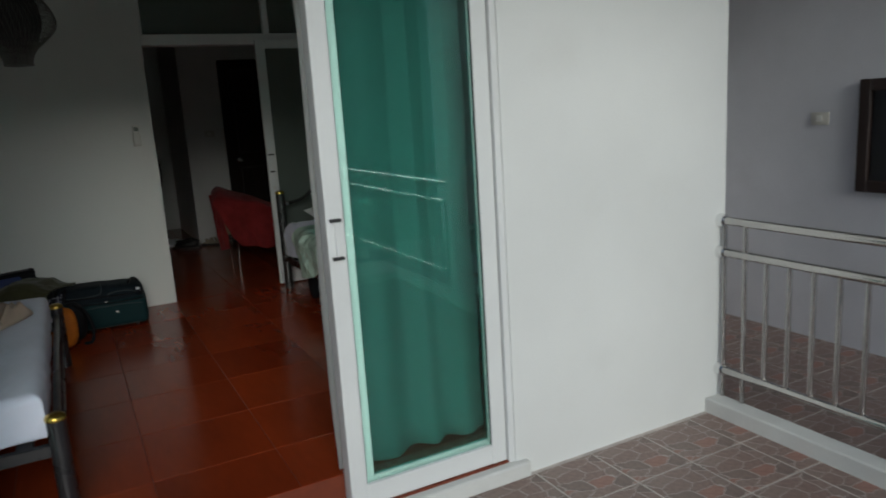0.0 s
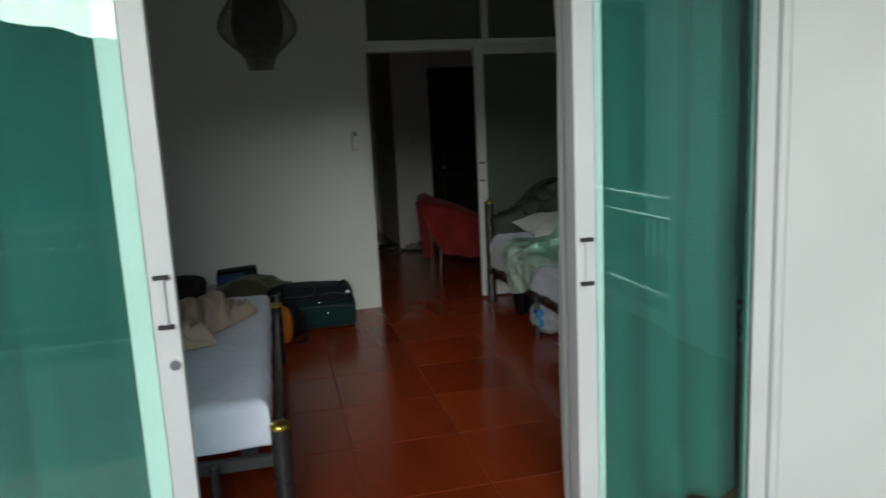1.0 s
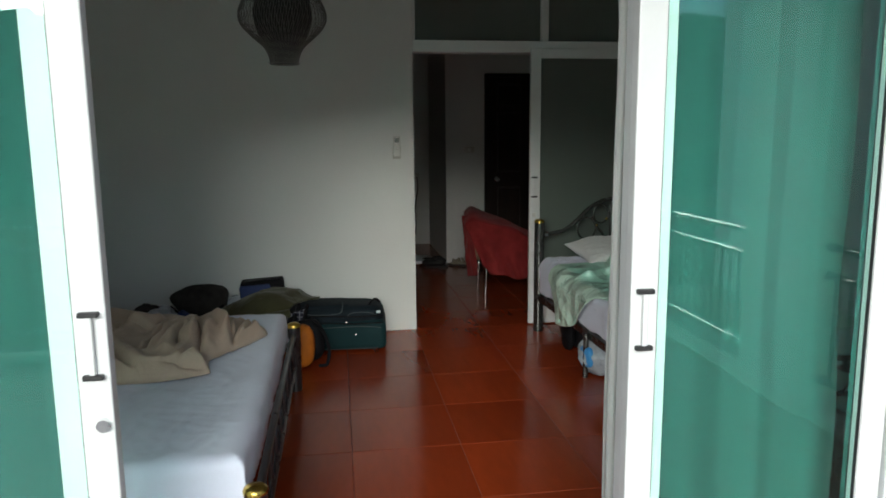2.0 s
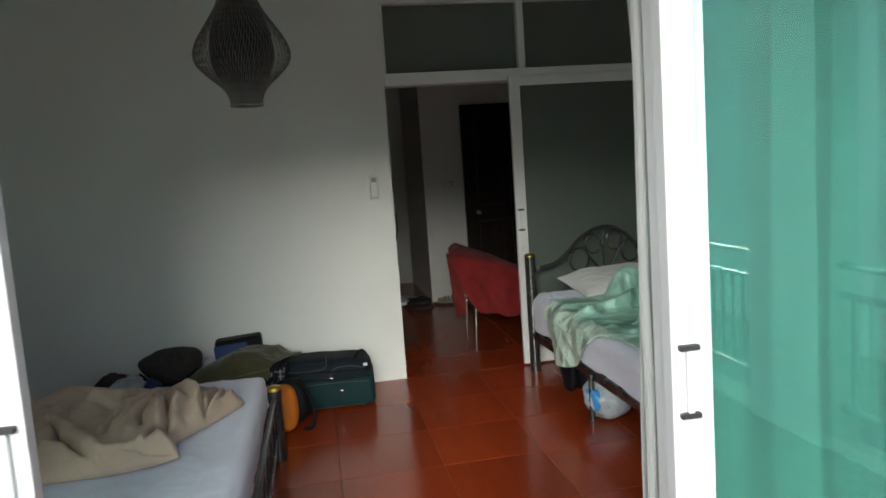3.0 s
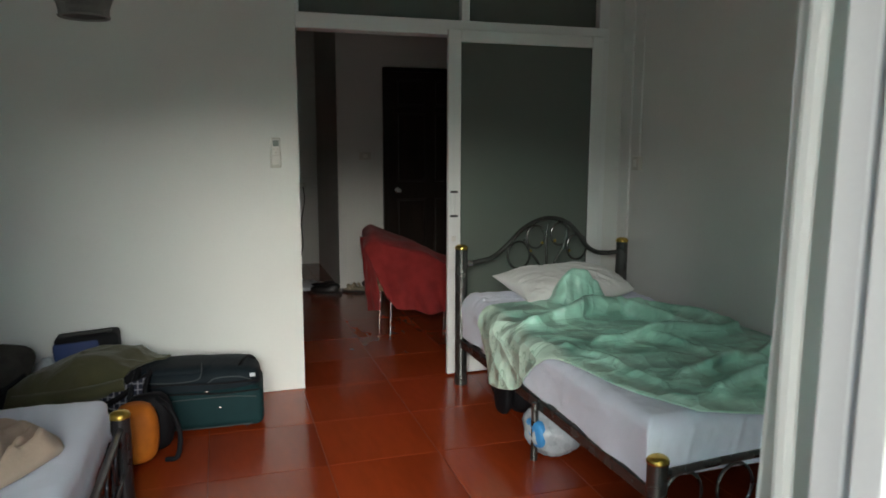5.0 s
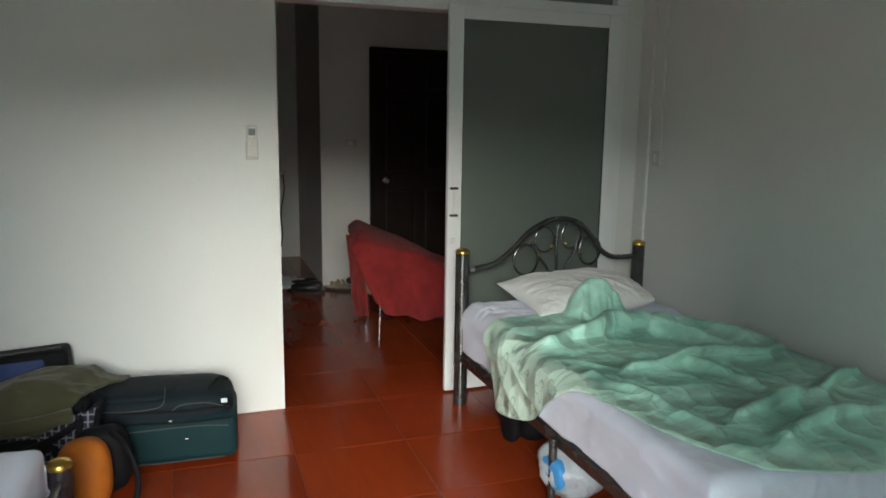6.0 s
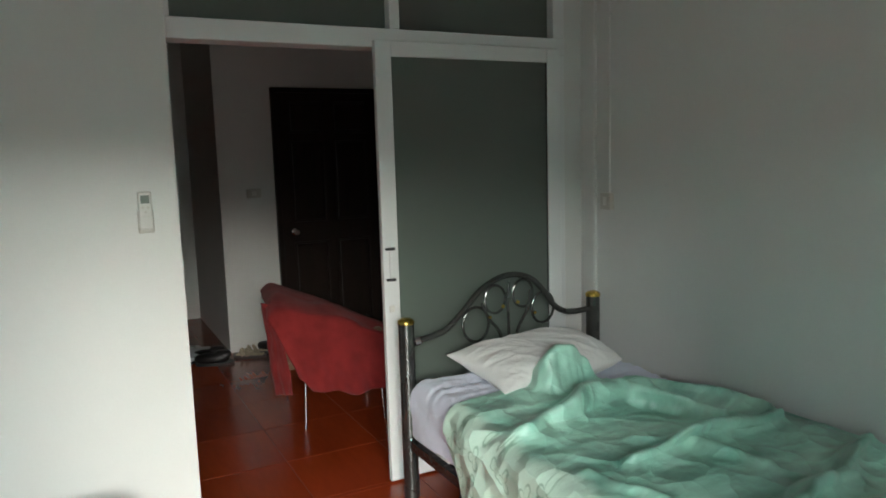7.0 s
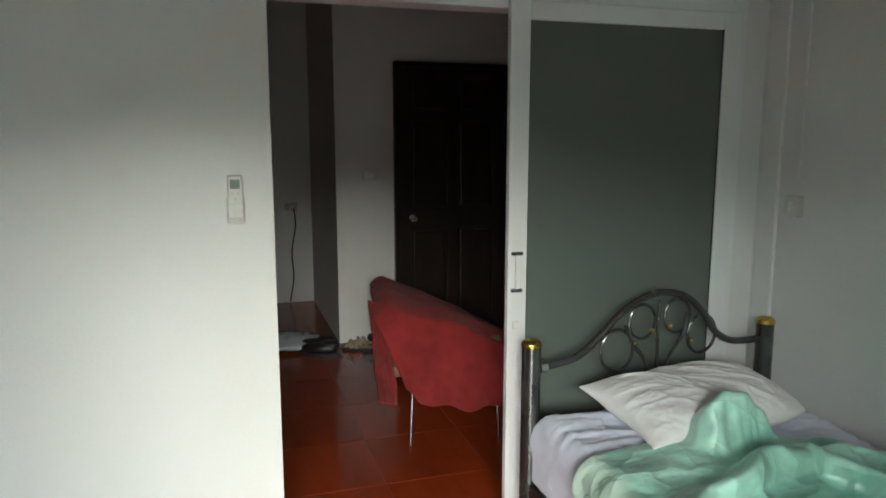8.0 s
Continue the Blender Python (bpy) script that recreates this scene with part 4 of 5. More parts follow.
def beige_blanket():
    t = thing("blanket", (-0.3, 6.3, 0.475), "crumpled beige fleece blanket lying on the double bed", "blanket")
    plan = coons([(-1.16, 6.56), (-1.10, 6.2), (-0.92, 5.86)], [(0.0, 6.77), (0.10, 6.68), (0.19, 6.52), (0.13, 6.36), (0.03, 6.20), (-0.02, 6.10), (0.01, 5.94)],
                 [(-1.16, 6.56), (-0.76, 6.80), (-0.40, 6.80), (-0.20, 6.72), (0.0, 6.77)], [(-0.92, 5.86), (-0.42, 5.86), (-0.13, 5.87), (0.01, 5.94)])

    def fn(u, v):
        p = plan(u, v)
        x, y = p.x, p.y
        f = crease(x * 1.3, y * 1.3, 44.0, 3.0)
        g = crease(y * 1.2, x * 1.2, 52.0, 2.6)
        edge = min(1.0, min(u, 1 - u, v, 1 - v) * 7)
        lift = 0.070 + 0.010 * f + 0.008 * g + 0.60 * fold_lines(x, y, BEIGE_FOLDS, 9.0, 0.03) + 0.025 * wavy((x, y, 0), 3.5, 9)
        lift += tucks(x + 0.012 * wavy((x, y, 1), 8, 3), y + 0.012 * wavy((x, y, 5), 8, 6), BEIGE_TUCKS)
        lift = max(0.012, lift) * (0.10 + 0.90 * math.sqrt(edge * (2 - edge)))
        q = 0.03 * wavy((x, y, 2), 7, 4)
        return Vector((x + q * edge + 0.3, y + 0.03 * wavy((x, y, 7), 7, 5) * edge - 6.3, lift))
    ob = part("cloth", sheet(B(), fn, 250, 250), M_BEIGE, t, "", "all")
    sol = ob.modifiers.new("thick", "SOLIDIFY")
    sol.thickness, sol.offset = 0.004, 1.0
    return t


beige_blanket()

# ---- pendant lamp ----


def wicker_lamp():
    t = thing("pendant_lamp", (0.33, 6.573, 1.805), "dark woven onion-shaped pendant lamp hanging from the ceiling", "pendant lamp")
    prof = [(0.068, 0.0), (0.072, 0.03), (0.095, 0.075), (0.15, 0.125), (0.196, 0.175), (0.207, 0.225), (0.188, 0.28), (0.150, 0.34), (0.110, 0.40), (0.082, 0.46), (0.072, 0.52), (0.068, 0.56)]
    line = smooth_line([(r, 0, z) for r, z in prof], 4)
    n = 104
    for k in range(n):
        a0 = 2 * math.pi * k / n
        pts = [Vector((p.x * math.cos(a0 + 0.5 * p.z * 2), p.x * math.sin(a0 + 0.5 * p.z * 2), p.z)) for p in line]
        part("strand", tube(B(), pts, 0.0013, 3, caps=False), M_WICKER, t)
        if k % 2 == 0:
            pts = [Vector((p.x * 0.99 * math.cos(a0 - 0.5 * p.z * 2), p.x * 0.99 * math.sin(a0 - 0.5 * p.z * 2), p.z)) for p in line]
            part("strand", tube(B(), pts, 0.0012, 3, caps=False), M_WICKER, t)
    part("lining", lathe(B(), [(0.064, 0.003), (0.075, 0.05), (0.105, 0.11), (0.132, 0.18), (0.139, 0.235), (0.128, 0.31), (0.102, 0.39), (0.08, 0.46), (0.066, 0.555)], 32), M_WICKERIN, t, "dull inner cloth shade", True)
    for i, (r, z) in enumerate(((0.069, 0.0), (0.069, 0.56))):
        part("hoop", tube(B(), [(r * math.cos(2 * math.pi * k / 48), r * math.sin(2 * math.pi * k / 48), z) for k in range(48)], 0.004, 6, True), M_WICKER, t, "", True)
    part("cord", tube(B(), [(0, 0, 0.555), (0, 0, CEIL - 1.805 - 0.03)], 0.004, 8), M_BLACKNYLON, t, "", True)
    part("ceiling_rose", lathe(B(), [(0.05, CEIL - 1.805 - 0.03), (0.052, CEIL - 1.805 - 0.012), (0.045, CEIL - 1.805)], 24), M_PLASTIC, t, "", True)
    return t


wicker_lamp()

# ---- luggage by the wall ----


def suitcase():
    t = thing("suitcase", (0.545, 7.905, 0), "dark teal soft-sided suitcase lying by the wall", "suitcase", rz=-3)
    w, d = 0.325, 0.185
    s = B()
    box(s, -w, -d, 0.012, w, d, 0.215, 0.04, 4)
    part("body", s, M_TEAL, t, "", True)
    s = B()
    blob(s, (0.0, 0.01, 0.215), (0.315, 0.175, 0.10), 4.5, 0.03, 5, 3.0, 44)
    part("front_panel", s, M_SUITTOP, t, "", True)
    s = B()
    blob(s, (-0.09, 0.0, 0.292), (0.19, 0.14, 0.032), 4.0, 0.04, 6, 5.0, 30)
    part("pocket", s, M_SUITTOP, t, "", True)
    for z in (0.205, 0.255):
        part("zip", tube(B(), smooth_line([(-w + 0.02, -d - 0.003, z), (-0.1, -d - 0.006, z + 0.006), (0.12, -d - 0.006, z - 0.004), (w - 0.02, -d - 0.002, z)], 8), 0.005, 8), M_BLACKNYLON, t, "", True)
    for x, z in ((0.055, 0.215), (0.115, 0.13)):
        s = B()
        box(s, x - 0.008, -d - 0.010, z - 0.004, x + 0.008, -d - 0.001, z + 0.004, 0.0015)
        part("zip_pull", s, M_STEEL, t, "small bright zip pull")
    for pts in (((-0.25, -0.160, 0.272), (-0.12, -0.166, 0.262), (0.0, -0.166, 0.268), (0.03, -0.158, 0.295), (0.03, -0.10, 0.335)), ((0.06, -0.168, 0.25), (0.10, -0.166, 0.272), (0.2, -0.162, 0.272), (0.27, -0.155, 0.25)), ((-0.30, -0.188, 0.17), (-0.1, -0.190, 0.178), (0.15, -0.190, 0.182), (0.29, -0.186, 0.17)), ((-0.28, -0.186, 0.03), (0.0, -0.188, 0.026), (0.27, -0.186, 0.03))):
        part("piping", tube(B(), smooth_line(pts, 6), 0.003, 6), M_PIPING, t, "", True)
    part("handle", tube(B(), smooth_line([(0.205, -0.10, 0.296), (0.225, -0.07, 0.325), (0.255, 0.0, 0.328), (0.285, 0.07, 0.29)], 8), 0.009, 8), M_BLACKNYLON, t, "", True)
    part("name_tag", box(B(), 0.262, -0.152, 0.262, 0.288, -0.147, 0.28, 0.001), M_POLY, t, "white luggage tag")
    for x in (-0.24, 0.24):
        part("foot", tube(B(), [(x, -0.12, 0), (x, -0.12, 0.02)], 0.016, 12), M_DARKRUBBER, t)
        part("foot", tube(B(), [(x, 0.12, 0), (x, 0.12, 0.02)], 0.016, 12), M_DARKRUBBER, t)
    return t


suitcase()


def backpack():
    """Olive canvas rucksack slumped over on its side."""
    t = thing("backpack", (0.05, 7.83, 0), "black nylon rucksack slumped between bed and suitcase", "backpack", rz=-6)
    part("body", blob(B(), (0.14, -0.10, 0.115), (0.19, 0.13, 0.115), 3.2, 0.10, 5, 1.0), M_BLACKNYLON, t, "", True)
    part("top", blob(B(), (0.02, 0.05, 0.20), (0.24, 0.13, 0.15), 3.0, 0.08, 5, 3.0), M_BLACKNYLON, t, "", True)
    part("pocket", blob(B(), (0.0, -0.19, 0.12), (0.15, 0.055, 0.11), 3.0, 0.12, 7, 2.0, 30), M_BLACKNYLON, t, "", True)
    part("webbing", tube(B(), smooth_line([(0.30, -0.12, 0.34), (0.18, -0.20, 0.26), (0.04, -0.23, 0.20), (-0.10, -0.22, 0.15)], 8), 0.016, 6), M_BLACKNYLON, t, "", True)
    for x in (0.16, 0.22):
        part("strap", tube(B(), smooth_line([(x + 0.08, -0.10, 0.35), (x + 0.07, -0.20, 0.27), (x + 0.05, -0.23, 0.12), (x + 0.01, -0.18, 0.03)], 8), 0.012, 6), M_BLACKNYLON, t, "", True)
    return t


backpack()


def jacket():
    """An olive jacket thrown over the bags, higher towards the suitcase."""
    t = thing("jacket", (0.04, 7.85, 0.2), "olive canvas jacket thrown over the bags", "jacket", rz=-4)

    def fn(u, v):
        x = -0.33 + (0.44 + 0.25 * v) * u
        top = 0.085 + 0.135 * math.sin(min(1.0, 0.12 + u) * 2.0) ** 2 - 0.05 * max(0.0, u - 0.8) * 5
        a = v * 2.35
        y = -0.215 + 0.40 * v
        z = top - (0.30 - 0.05 * u) * max(0.0, 0.42 - v) ** 1.25 * 1.6 - 0.10 * max(0.0, v - 0.8)
        z += 0.018 * (crease(x * 1.2, y * 1.2, 71.0, 4.0) - 0.25) + 0.014 * wavy((x, y, 0), 8, 2)
        y += 0.02 * wavy((x * 2, v * 2, 3), 2.5, 4)
        return Vector((x, y, z))
    c = part("cloth", sheet(B(), fn, 90, 60), M_OLIVE, t, "", "all")
    m = c.modifiers.new("thick", "SOLIDIFY")
    m.thickness = 0.012
    part("sleeve", tube(B(), smooth_line([(-0.30, -0.10, 0.03), (-0.12, -0.17, 0.06), (0.06, -0.19, 0.08), (0.20, -0.17, 0.10)], 8), 0.035, 12), M_OLIVE, t, "", True)
    return t


jacket()


def checked_shirt():
    """A navy and white checked shirt spilling out from under the jacket."""
    t = thing("shirt", (0.17, 7.63, 0.17), "crumpled navy and white checked shirt under the olive jacket", "shirt")

    def fn(u, v):
        x = -0.19 + 0.34 * u + 0.03 * wavy((u, v * 2, 0), 3, 4)
        y = -0.06 + 0.10 * v - 0.03 * u + 0.02 * wavy((u * 3, v * 2, 1), 2, 2)
        z = -0.13 + 0.19 * v + 0.09 * u + 0.03 * crease(u * 0.4, v * 0.3, 21.0, 5.0) + 0.025 * wavy((u * 2, v * 2, 3), 2.2, 8)
        return Vector((x, y, z))
    c = part("cloth", sheet(B(), fn, 60, 40), M_CHECK, t, "", "all")
    m = c.modifiers.new("thick", "SOLIDIFY")
    m.thickness = 0.006
    return t


checked_shirt()


def laptop_bag():
    t = thing("laptop_bag", (0.03, 8.12, 0), "black and blue upright bag against the wall", "bag", rz=3, ry=-3)
    part("body", box(B(), -0.15, -0.075, 0, 0.15, 0.075, 0.455, 0.02, 3), M_BLACKNYLON, t, "", True)
    part("side_panel", box(B(), -0.157, -0.084, 0.06, 0.06, -0.05, 0.435, 0.02, 2), M_BLUE, t, "dark blue front panel", True)
    part("top_zip", tube(B(), [(-0.12, -0.03, 0.458), (0.12, -0.03, 0.462)], 0.007, 8), M_DARKRUBBER, t, "", True)
    return t


laptop_bag()


def helmet_bag():
    t = thing("helmet_bag", (-0.40, 7.95, 0), "dark grey cloth bag standing by the wall", "bag")
    part("body", blob(B(), (0, 0, 0.14), (0.17, 0.13, 0.14), 3.0, 0.1, 6, 2.0), M_BLACKNYLON, t, "", True)
    part("hood", blob(B(), (0.0, 0.0, 0.345), (0.185, 0.135, 0.115), 2.3, 0.24, 5, 8.0), M_GREYBAG, t, "", True)
    part("brim", tube(B(), smooth_line([(-0.17, -0.10, 0.34), (-0.08, -0.15, 0.285), (0.06, -0.15, 0.275), (0.17, -0.08, 0.33)], 8), 0.012, 8), M_BLACKNYLON, t, "", True)
    return t


helmet_bag()


def plastic_bag(loc, r, material, label, seed, rz=0.0, patch=None, ears=True):
    """A knotted carrier bag: crinkled body and two drawn-up ears."""
    t = thing("plastic_bag", loc, label, "plastic bag", "carrier bags", rz=rz)
    s = B()
    res = bmesh.ops.create_uvsphere(s, u_segments=48, v_segments=28, radius=1)
    for v in res["verts"]:
        p = v.co.copy()
        up = (p.z + 1) / 2
        k = (1 - (0.72 if ears else 0.25) * max(0, up - 0.55) / 0.45) if up > 0.55 else 1.0
        f = 1 + 0.18 * noise.noise(p * 2.0 + Vector((seed, 0, 0))) + 0.12 * (1 - 2 * abs(noise.noise(p * 3.4 + Vector((0, seed, 0)))))
        v.co = Vector((p.x * r[0] * k * f, p.y * r[1] * k * f, max(0.002, (up ** (1.1 if ears else 0.8)) * r[2] * (0.75 + 0.25 * f))))
    part("body", s, material, t, "", "all")
    if ears:
        for sgn in (-1, 1):
            part("ear", tube(B(), smooth_line([(0, 0, r[2] * 0.93), (sgn * 0.03, 0.01, r[2] * 1.08), (sgn * 0.06, 0.015, r[2] * 1.2)], 5), [0.008, 0.010, 0.013, 0.015, 0.017, 0.02, 0.022, 0.022, 0.021, 0.014, 0.006], 8), material, t, "", True)
    if patch:
        part("print", blob(B(), (-r[0] * 0.78, -r[1] * 0.1, r[2] * 0.42), (r[0] * 0.2, r[1] * 0.5, r[2] * 0.2), 3.5, 0.15, 9, seed, 24), patch, t, "blue printed patch", True)
    return t


plastic_bag((-0.59, 7.72, 0), (0.15, 0.11, 0.365), M_POLYGREY, "crumpled translucent white carrier bag beside the wall", 1.0, ears=False)
plastic_bag((-0.45, 7.64, 0), (0.07, 0.08, 0.35), M_BLUE, "crumpled blue carrier bag beside the bed", 2.2, ears=False)
plastic_bag((-0.17, 8.05, 0), (0.09, 0.08, 0.35), M_POLYGREY, "pale crumpled carrier bag against the wall", 5.2, ears=False)
plastic_bag((-0.72, 7.86, 0), (0.13, 0.12, 0.36), M_GREYBAG, "black sack lying by the wall", 7.0, ears=False)
plastic_bag((2.13, 7.0, 0), (0.14, 0.13, 0.30), M_POLYGREY, "white carrier bag with blue print under the bed", 3.0, 12, M_POLYBLUE)


def orange_pack():
    t = thing("day_pack", (0.285, 7.47, 0), "small orange day pack with black straps by the bed post", "backpack", rz=6)
    part("body", blob(B(), (0, 0, 0.138), (0.10, 0.10, 0.138), 3.0, 0.07, 6, 4.0, 36), M_ORANGE, t, "", True)
    part("back_panel", blob(B(), (0.06, 0.10, 0.14), (0.11, 0.06, 0.14), 3.2, 0.06, 6, 6.0, 32), M_BLACKNYLON, t, "", True)
    part("strap", tube(B(), smooth_line([(0.10, 0.05, 0.27), (0.15, -0.02, 0.235), (0.185, -0.06, 0.13), (0.17, -0.08, 0.03), (0.12, -0.06, 0.014)], 8), 0.011, 8), M_BLACKNYLON, t, "", True)
    return t


orange_pack()


def black_bag_under_bed():
    t = thing("shoulder_bag", (2.145, 7.56, 0), "limp black bag with strap under the bed's head", "bag", rz=10)
    part("body", blob(B(), (0.08, 0.02, 0.10), (0.12, 0.17, 0.10), 3, 0.14, 6, 3.0, 36), M_BLACKNYLON, t, "", True)
    part("flap", blob(B(), (-0.055, -0.02, 0.15), (0.03, 0.07, 0.15), 3.0, 0.15, 7, 5.0, 28), M_BLACKNYLON, t, "", True)
    part("strap", tube(B(), smooth_line([(-0.05, 0.05, 0.16), (-0.03, -0.04, 0.215), (0.03, -0.12, 0.17), (0.06, -0.15, 0.06)], 8), 0.011, 8), M_BLACKNYLON, t, "", True)
    return t


black_bag_under_bed()
rc = thing("cloth", (2.14, 6.33, 0), "small crumpled red cloth on the floor under the bed", "cloth")
part("fabric", blob(B(), (0, 0, 0.035), (0.10, 0.08, 0.035), 2.4, 0.25, 14, 3.0, 36), M_REDCLOTH, rc, "", True)

# ---- wall fittings ----


def remote(loc):
    t = thing("remote_control", loc, "white air conditioner remote in its wall holder", "remote control")
    part("holder", box(B(), -0.030, -0.012, -0.165, 0.030, 0, -0.075, 0.006, 2), M_SWITCH, t, "cream wall cradle", True)
    part("body", box(B(), -0.026, -0.030, -0.15, 0.026, -0.008, 0.0, 0.008, 3), M_REMOTE, t, "", True)
    part("display", box(B(), -0.016, -0.032, -0.046, 0.016, -0.0295, -0.014, 0.001), M_LCD, t, "grey display")
    for i, (x, z) in enumerate(((-0.01, -0.062), (0.01, -0.062), (0, -0.08))):
        part("button", tube(B(), [(x, -0.030, z), (x, -0.033, z)], 0.0055, 10), M_SWITCH, t)
    part("front_cover", box(B(), -0.024, -0.0325, -0.145, 0.024, -0.0295, -0.095, 0.002), M_REMOTE, t)
    return t


remote((0.998, NY, 1.458))


def wall_box(name, loc, size, axis, material, label, category, rocker=True):
    t = thing(name, loc, label, category)
    a, h, d = size
    if axis == "x":
        part("plate", box(B(), -d, -a / 2, -h / 2, 0, a / 2, h / 2, 0.004, 2), material, t, "", True)
        if rocker:
            part("rocker", box(B(), -d - 0.005, -a / 6, -h / 4, -d + 0.001, a / 6, h / 4, 0.002), M_PLASTIC, t)
    else:
        part("plate", box(B(), -a / 2, -d, -h / 2, a / 2, 0, h / 2, 0.004, 2), material, t, "", True)
        if rocker:
            part("rocker", box(B(), -a / 6, -d - 0.005, -h / 4, a / 6, -d + 0.001, h / 4, 0.002), M_PLASTIC, t)
    return t


wall_box("outlet_box", (RX, 8.005, 1.31), (0.075, 0.085, 0.03), "x", M_SWITCH, "cream surface mounted switch box on the wall", "switch")
cd = thing("conduit", (RX, 8.005, 1.352), "thin white cable conduit running up the wall", "conduit")
part("channel", box(B(), -0.012, -0.011, 0, 0, 0.011, CEIL - 1.352, 0.003), M_WALL, cd)
wall_box("light_switch", (2.06, 11.06, 1.30), (0.115, 0.07, 0.012), "y", M_SWITCH, "faint cream light switch beside the dark door", "switch")
wall_box("outdoor_switch", (4.68, 4.995, 1.235), (0.118, 0.078, 0.014), "x", M_SWITCH, "cream switch plate on the grey outside wall", "switch")
wall_box("socket", (1.60, 12.6, 0.93), (0.11, 0.07, 0.012), "y", M_SWITCH, "cream wall socket in the hall recess", "socket")
fl = thing("flex", (1.60, 12.585, 0.0), "dark cable hanging from a wall socket to the floor", "cable")
part("wire", tube(B(), smooth_line([(0.02, -0.008, 0.92), (0.03, -0.02, 0.75), (-0.01, -0.015, 0.5), (0.0, -0.015, 0.25), (-0.04, -0.02, 0.02)], 8), 0.006, 8), M_BLACKNYLON, fl, "", True)

# ---- hall ----


def panel_door(x0, y, w, h):
    t = thing("panel_door", (x0 + w / 2, y, 0), "dark brown six-panel wooden door, closed", "door")
    part("leaf", box(B(), -w / 2, -0.035, 0.005, w / 2, -0.002, h, 0.003), M_DOOR, t)
    for x in (-w * 0.22, w * 0.22):
        for z0, z1 in ((0.18, 0.86), (1.06, 1.70), (1.80, 2.02)):
            part("panel", box(B(), x - w * 0.15, -0.046, z0, x + w * 0.15, -0.034, z1, 0.011, 2), M_DOOR, t)
            part("moulding", tube(B(), [(x - w * 0.165, -0.036, z0 - 0.015), (x + w * 0.165, -0.036, z0 - 0.015), (x + w * 0.165, -0.036, z1 + 0.015), (x - w * 0.165, -0.036, z1 + 0.015)], 0.009, 8, True), M_DOOR, t)
    k = part("handle", lathe(B(), [(0.028, 0), (0.028, 0.006), (0.012, 0.012), (0.012, 0.04), (0.026, 0.055), (0.028, 0.07), (0.018, 0.085)], 20), M_CHROME, t, "chrome door knob", True)
    k.matrix_basis = pose(-w / 2 + 0.10, -0.035, 0.965, 90)
    for x in (-w / 2 - 0.02, w / 2 + 0.02):
        part("jamb", box(B(), x - 0.02, -0.05, 0, x + 0.02, 0, h + 0.04, 0.003), M_DOOR, t)
    part("head", box(B(), -w / 2, -0.05, h, w / 2, 0, h + 0.04, 0.003), M_DOOR, t)
    return t


panel_door(2.275, 11.06, 0.86, 2.11)


def draped_chair():
    """A low armchair hidden under a red towel, on thin metal legs."""
    t = thing("armchair", (2.08, 9.35, 0), "low chair draped with a dark red towel, thin metal legs", "chair", rz=-10)
    for x, y in ((-0.185, -0.27), (0.27, -0.26), (-0.24, 0.26), (0.27, 0.26)):
        part("leg", tube(B(), [(x * 1.04, y * 1.04, 0), (x * 0.95, y * 0.95, 0.40)], 0.0065, 10), M_STEEL, t, "thin metal leg", True)
    part("seat", box(B(), -0.29, -0.28, 0.36, 0.30, 0.28, 0.42, 0.02, 2), M_WOOD, t)
    part("backrest", box(B(), -0.31, -0.27, 0.40, -0.26, 0.28, 0.74, 0.02, 2), M_WOOD, t)
    part("arm", box(B(), -0.28, -0.31, 0.53, 0.28, -0.26, 0.57, 0.015, 2), M_WOOD, t)
    return t


draped_chair()


def towel():
    """The red towel: over the high back, down to the seat, and down the near side."""
    t = thing("towel", (2.08, 9.35, 0.4), "dark red bath towel spread over the chair", "towel", rz=-10)

    def fn(u, v):
        x = -0.375 + 0.77 * u
        rim = 0.342 - 0.24 * u ** 1.0 + 0.03 * math.sin(u * 3.1) - 0.02 * u - 0.06 * max(0.0, 1 - u / 0.10) ** 2
        if v < 0.62:
            k = v / 0.62
            hem = -0.165 - 0.02 * u + 0.03 * math.sin(u * 9) * 0.5 + 0.02 * wavy((u, 0, 0), 4, 3)
            if u < 0.12:
                hem += 0.10 * (0.12 - u) / 0.12
            z = hem + (rim - hem) * k
            y = -0.335 - 0.035 * (1 - k) + 0.020 * math.sin(u * 21 + 1.5 * k) * (1 - k) * 1.5 + 0.012 * wavy((u * 3, k * 2, 0), 2.5, 6)
        else:
            k = (v - 0.62) / 0.38
            y = -0.335 + 0.62 * k
            z = rim + 0.055 * math.sin(min(1, k * 3) * math.pi / 2) + 0.02 * wavy((u * 2, k * 2, 3), 2.5, 2) - 0.10 * k * u
        x += 0.02 * wavy((u * 2, v * 2, 8), 2.2, 5)
        if v < 0.62:
            x += 0.16 * (1 - v / 0.62) * (1 - u)
        return Vector((x, y, z))
    c = part("cloth", sheet(B(), fn, 90, 70), M_RED, t, "", "all")


    def flap(u, v):
        x = -0.395 + 0.085 * u + 0.05 * (1 - v) + 0.01 * wavy((u, v * 2, 0), 2.5, 3)
        z = -0.20 + 0.03 * u + 0.555 * v - 0.03 * u * v
        y = -0.31 + 0.12 * (1 - u) + 0.02 * wavy((u * 2, v * 2, 4), 2.0, 7)
        return Vector((x, y, z))
    c2 = part("end_flap", sheet(B(), flap, 20, 50), M_RED, t, "", "all")
    m2 = c2.modifiers.new("thick", "SOLIDIFY")
    m2.thickness, m2.offset = 0.008, 1.0
    m = c.modifiers.new("thick", "SOLIDIFY")
    m.thickness, m.offset = 0.008, 1.0
    return t


towel()


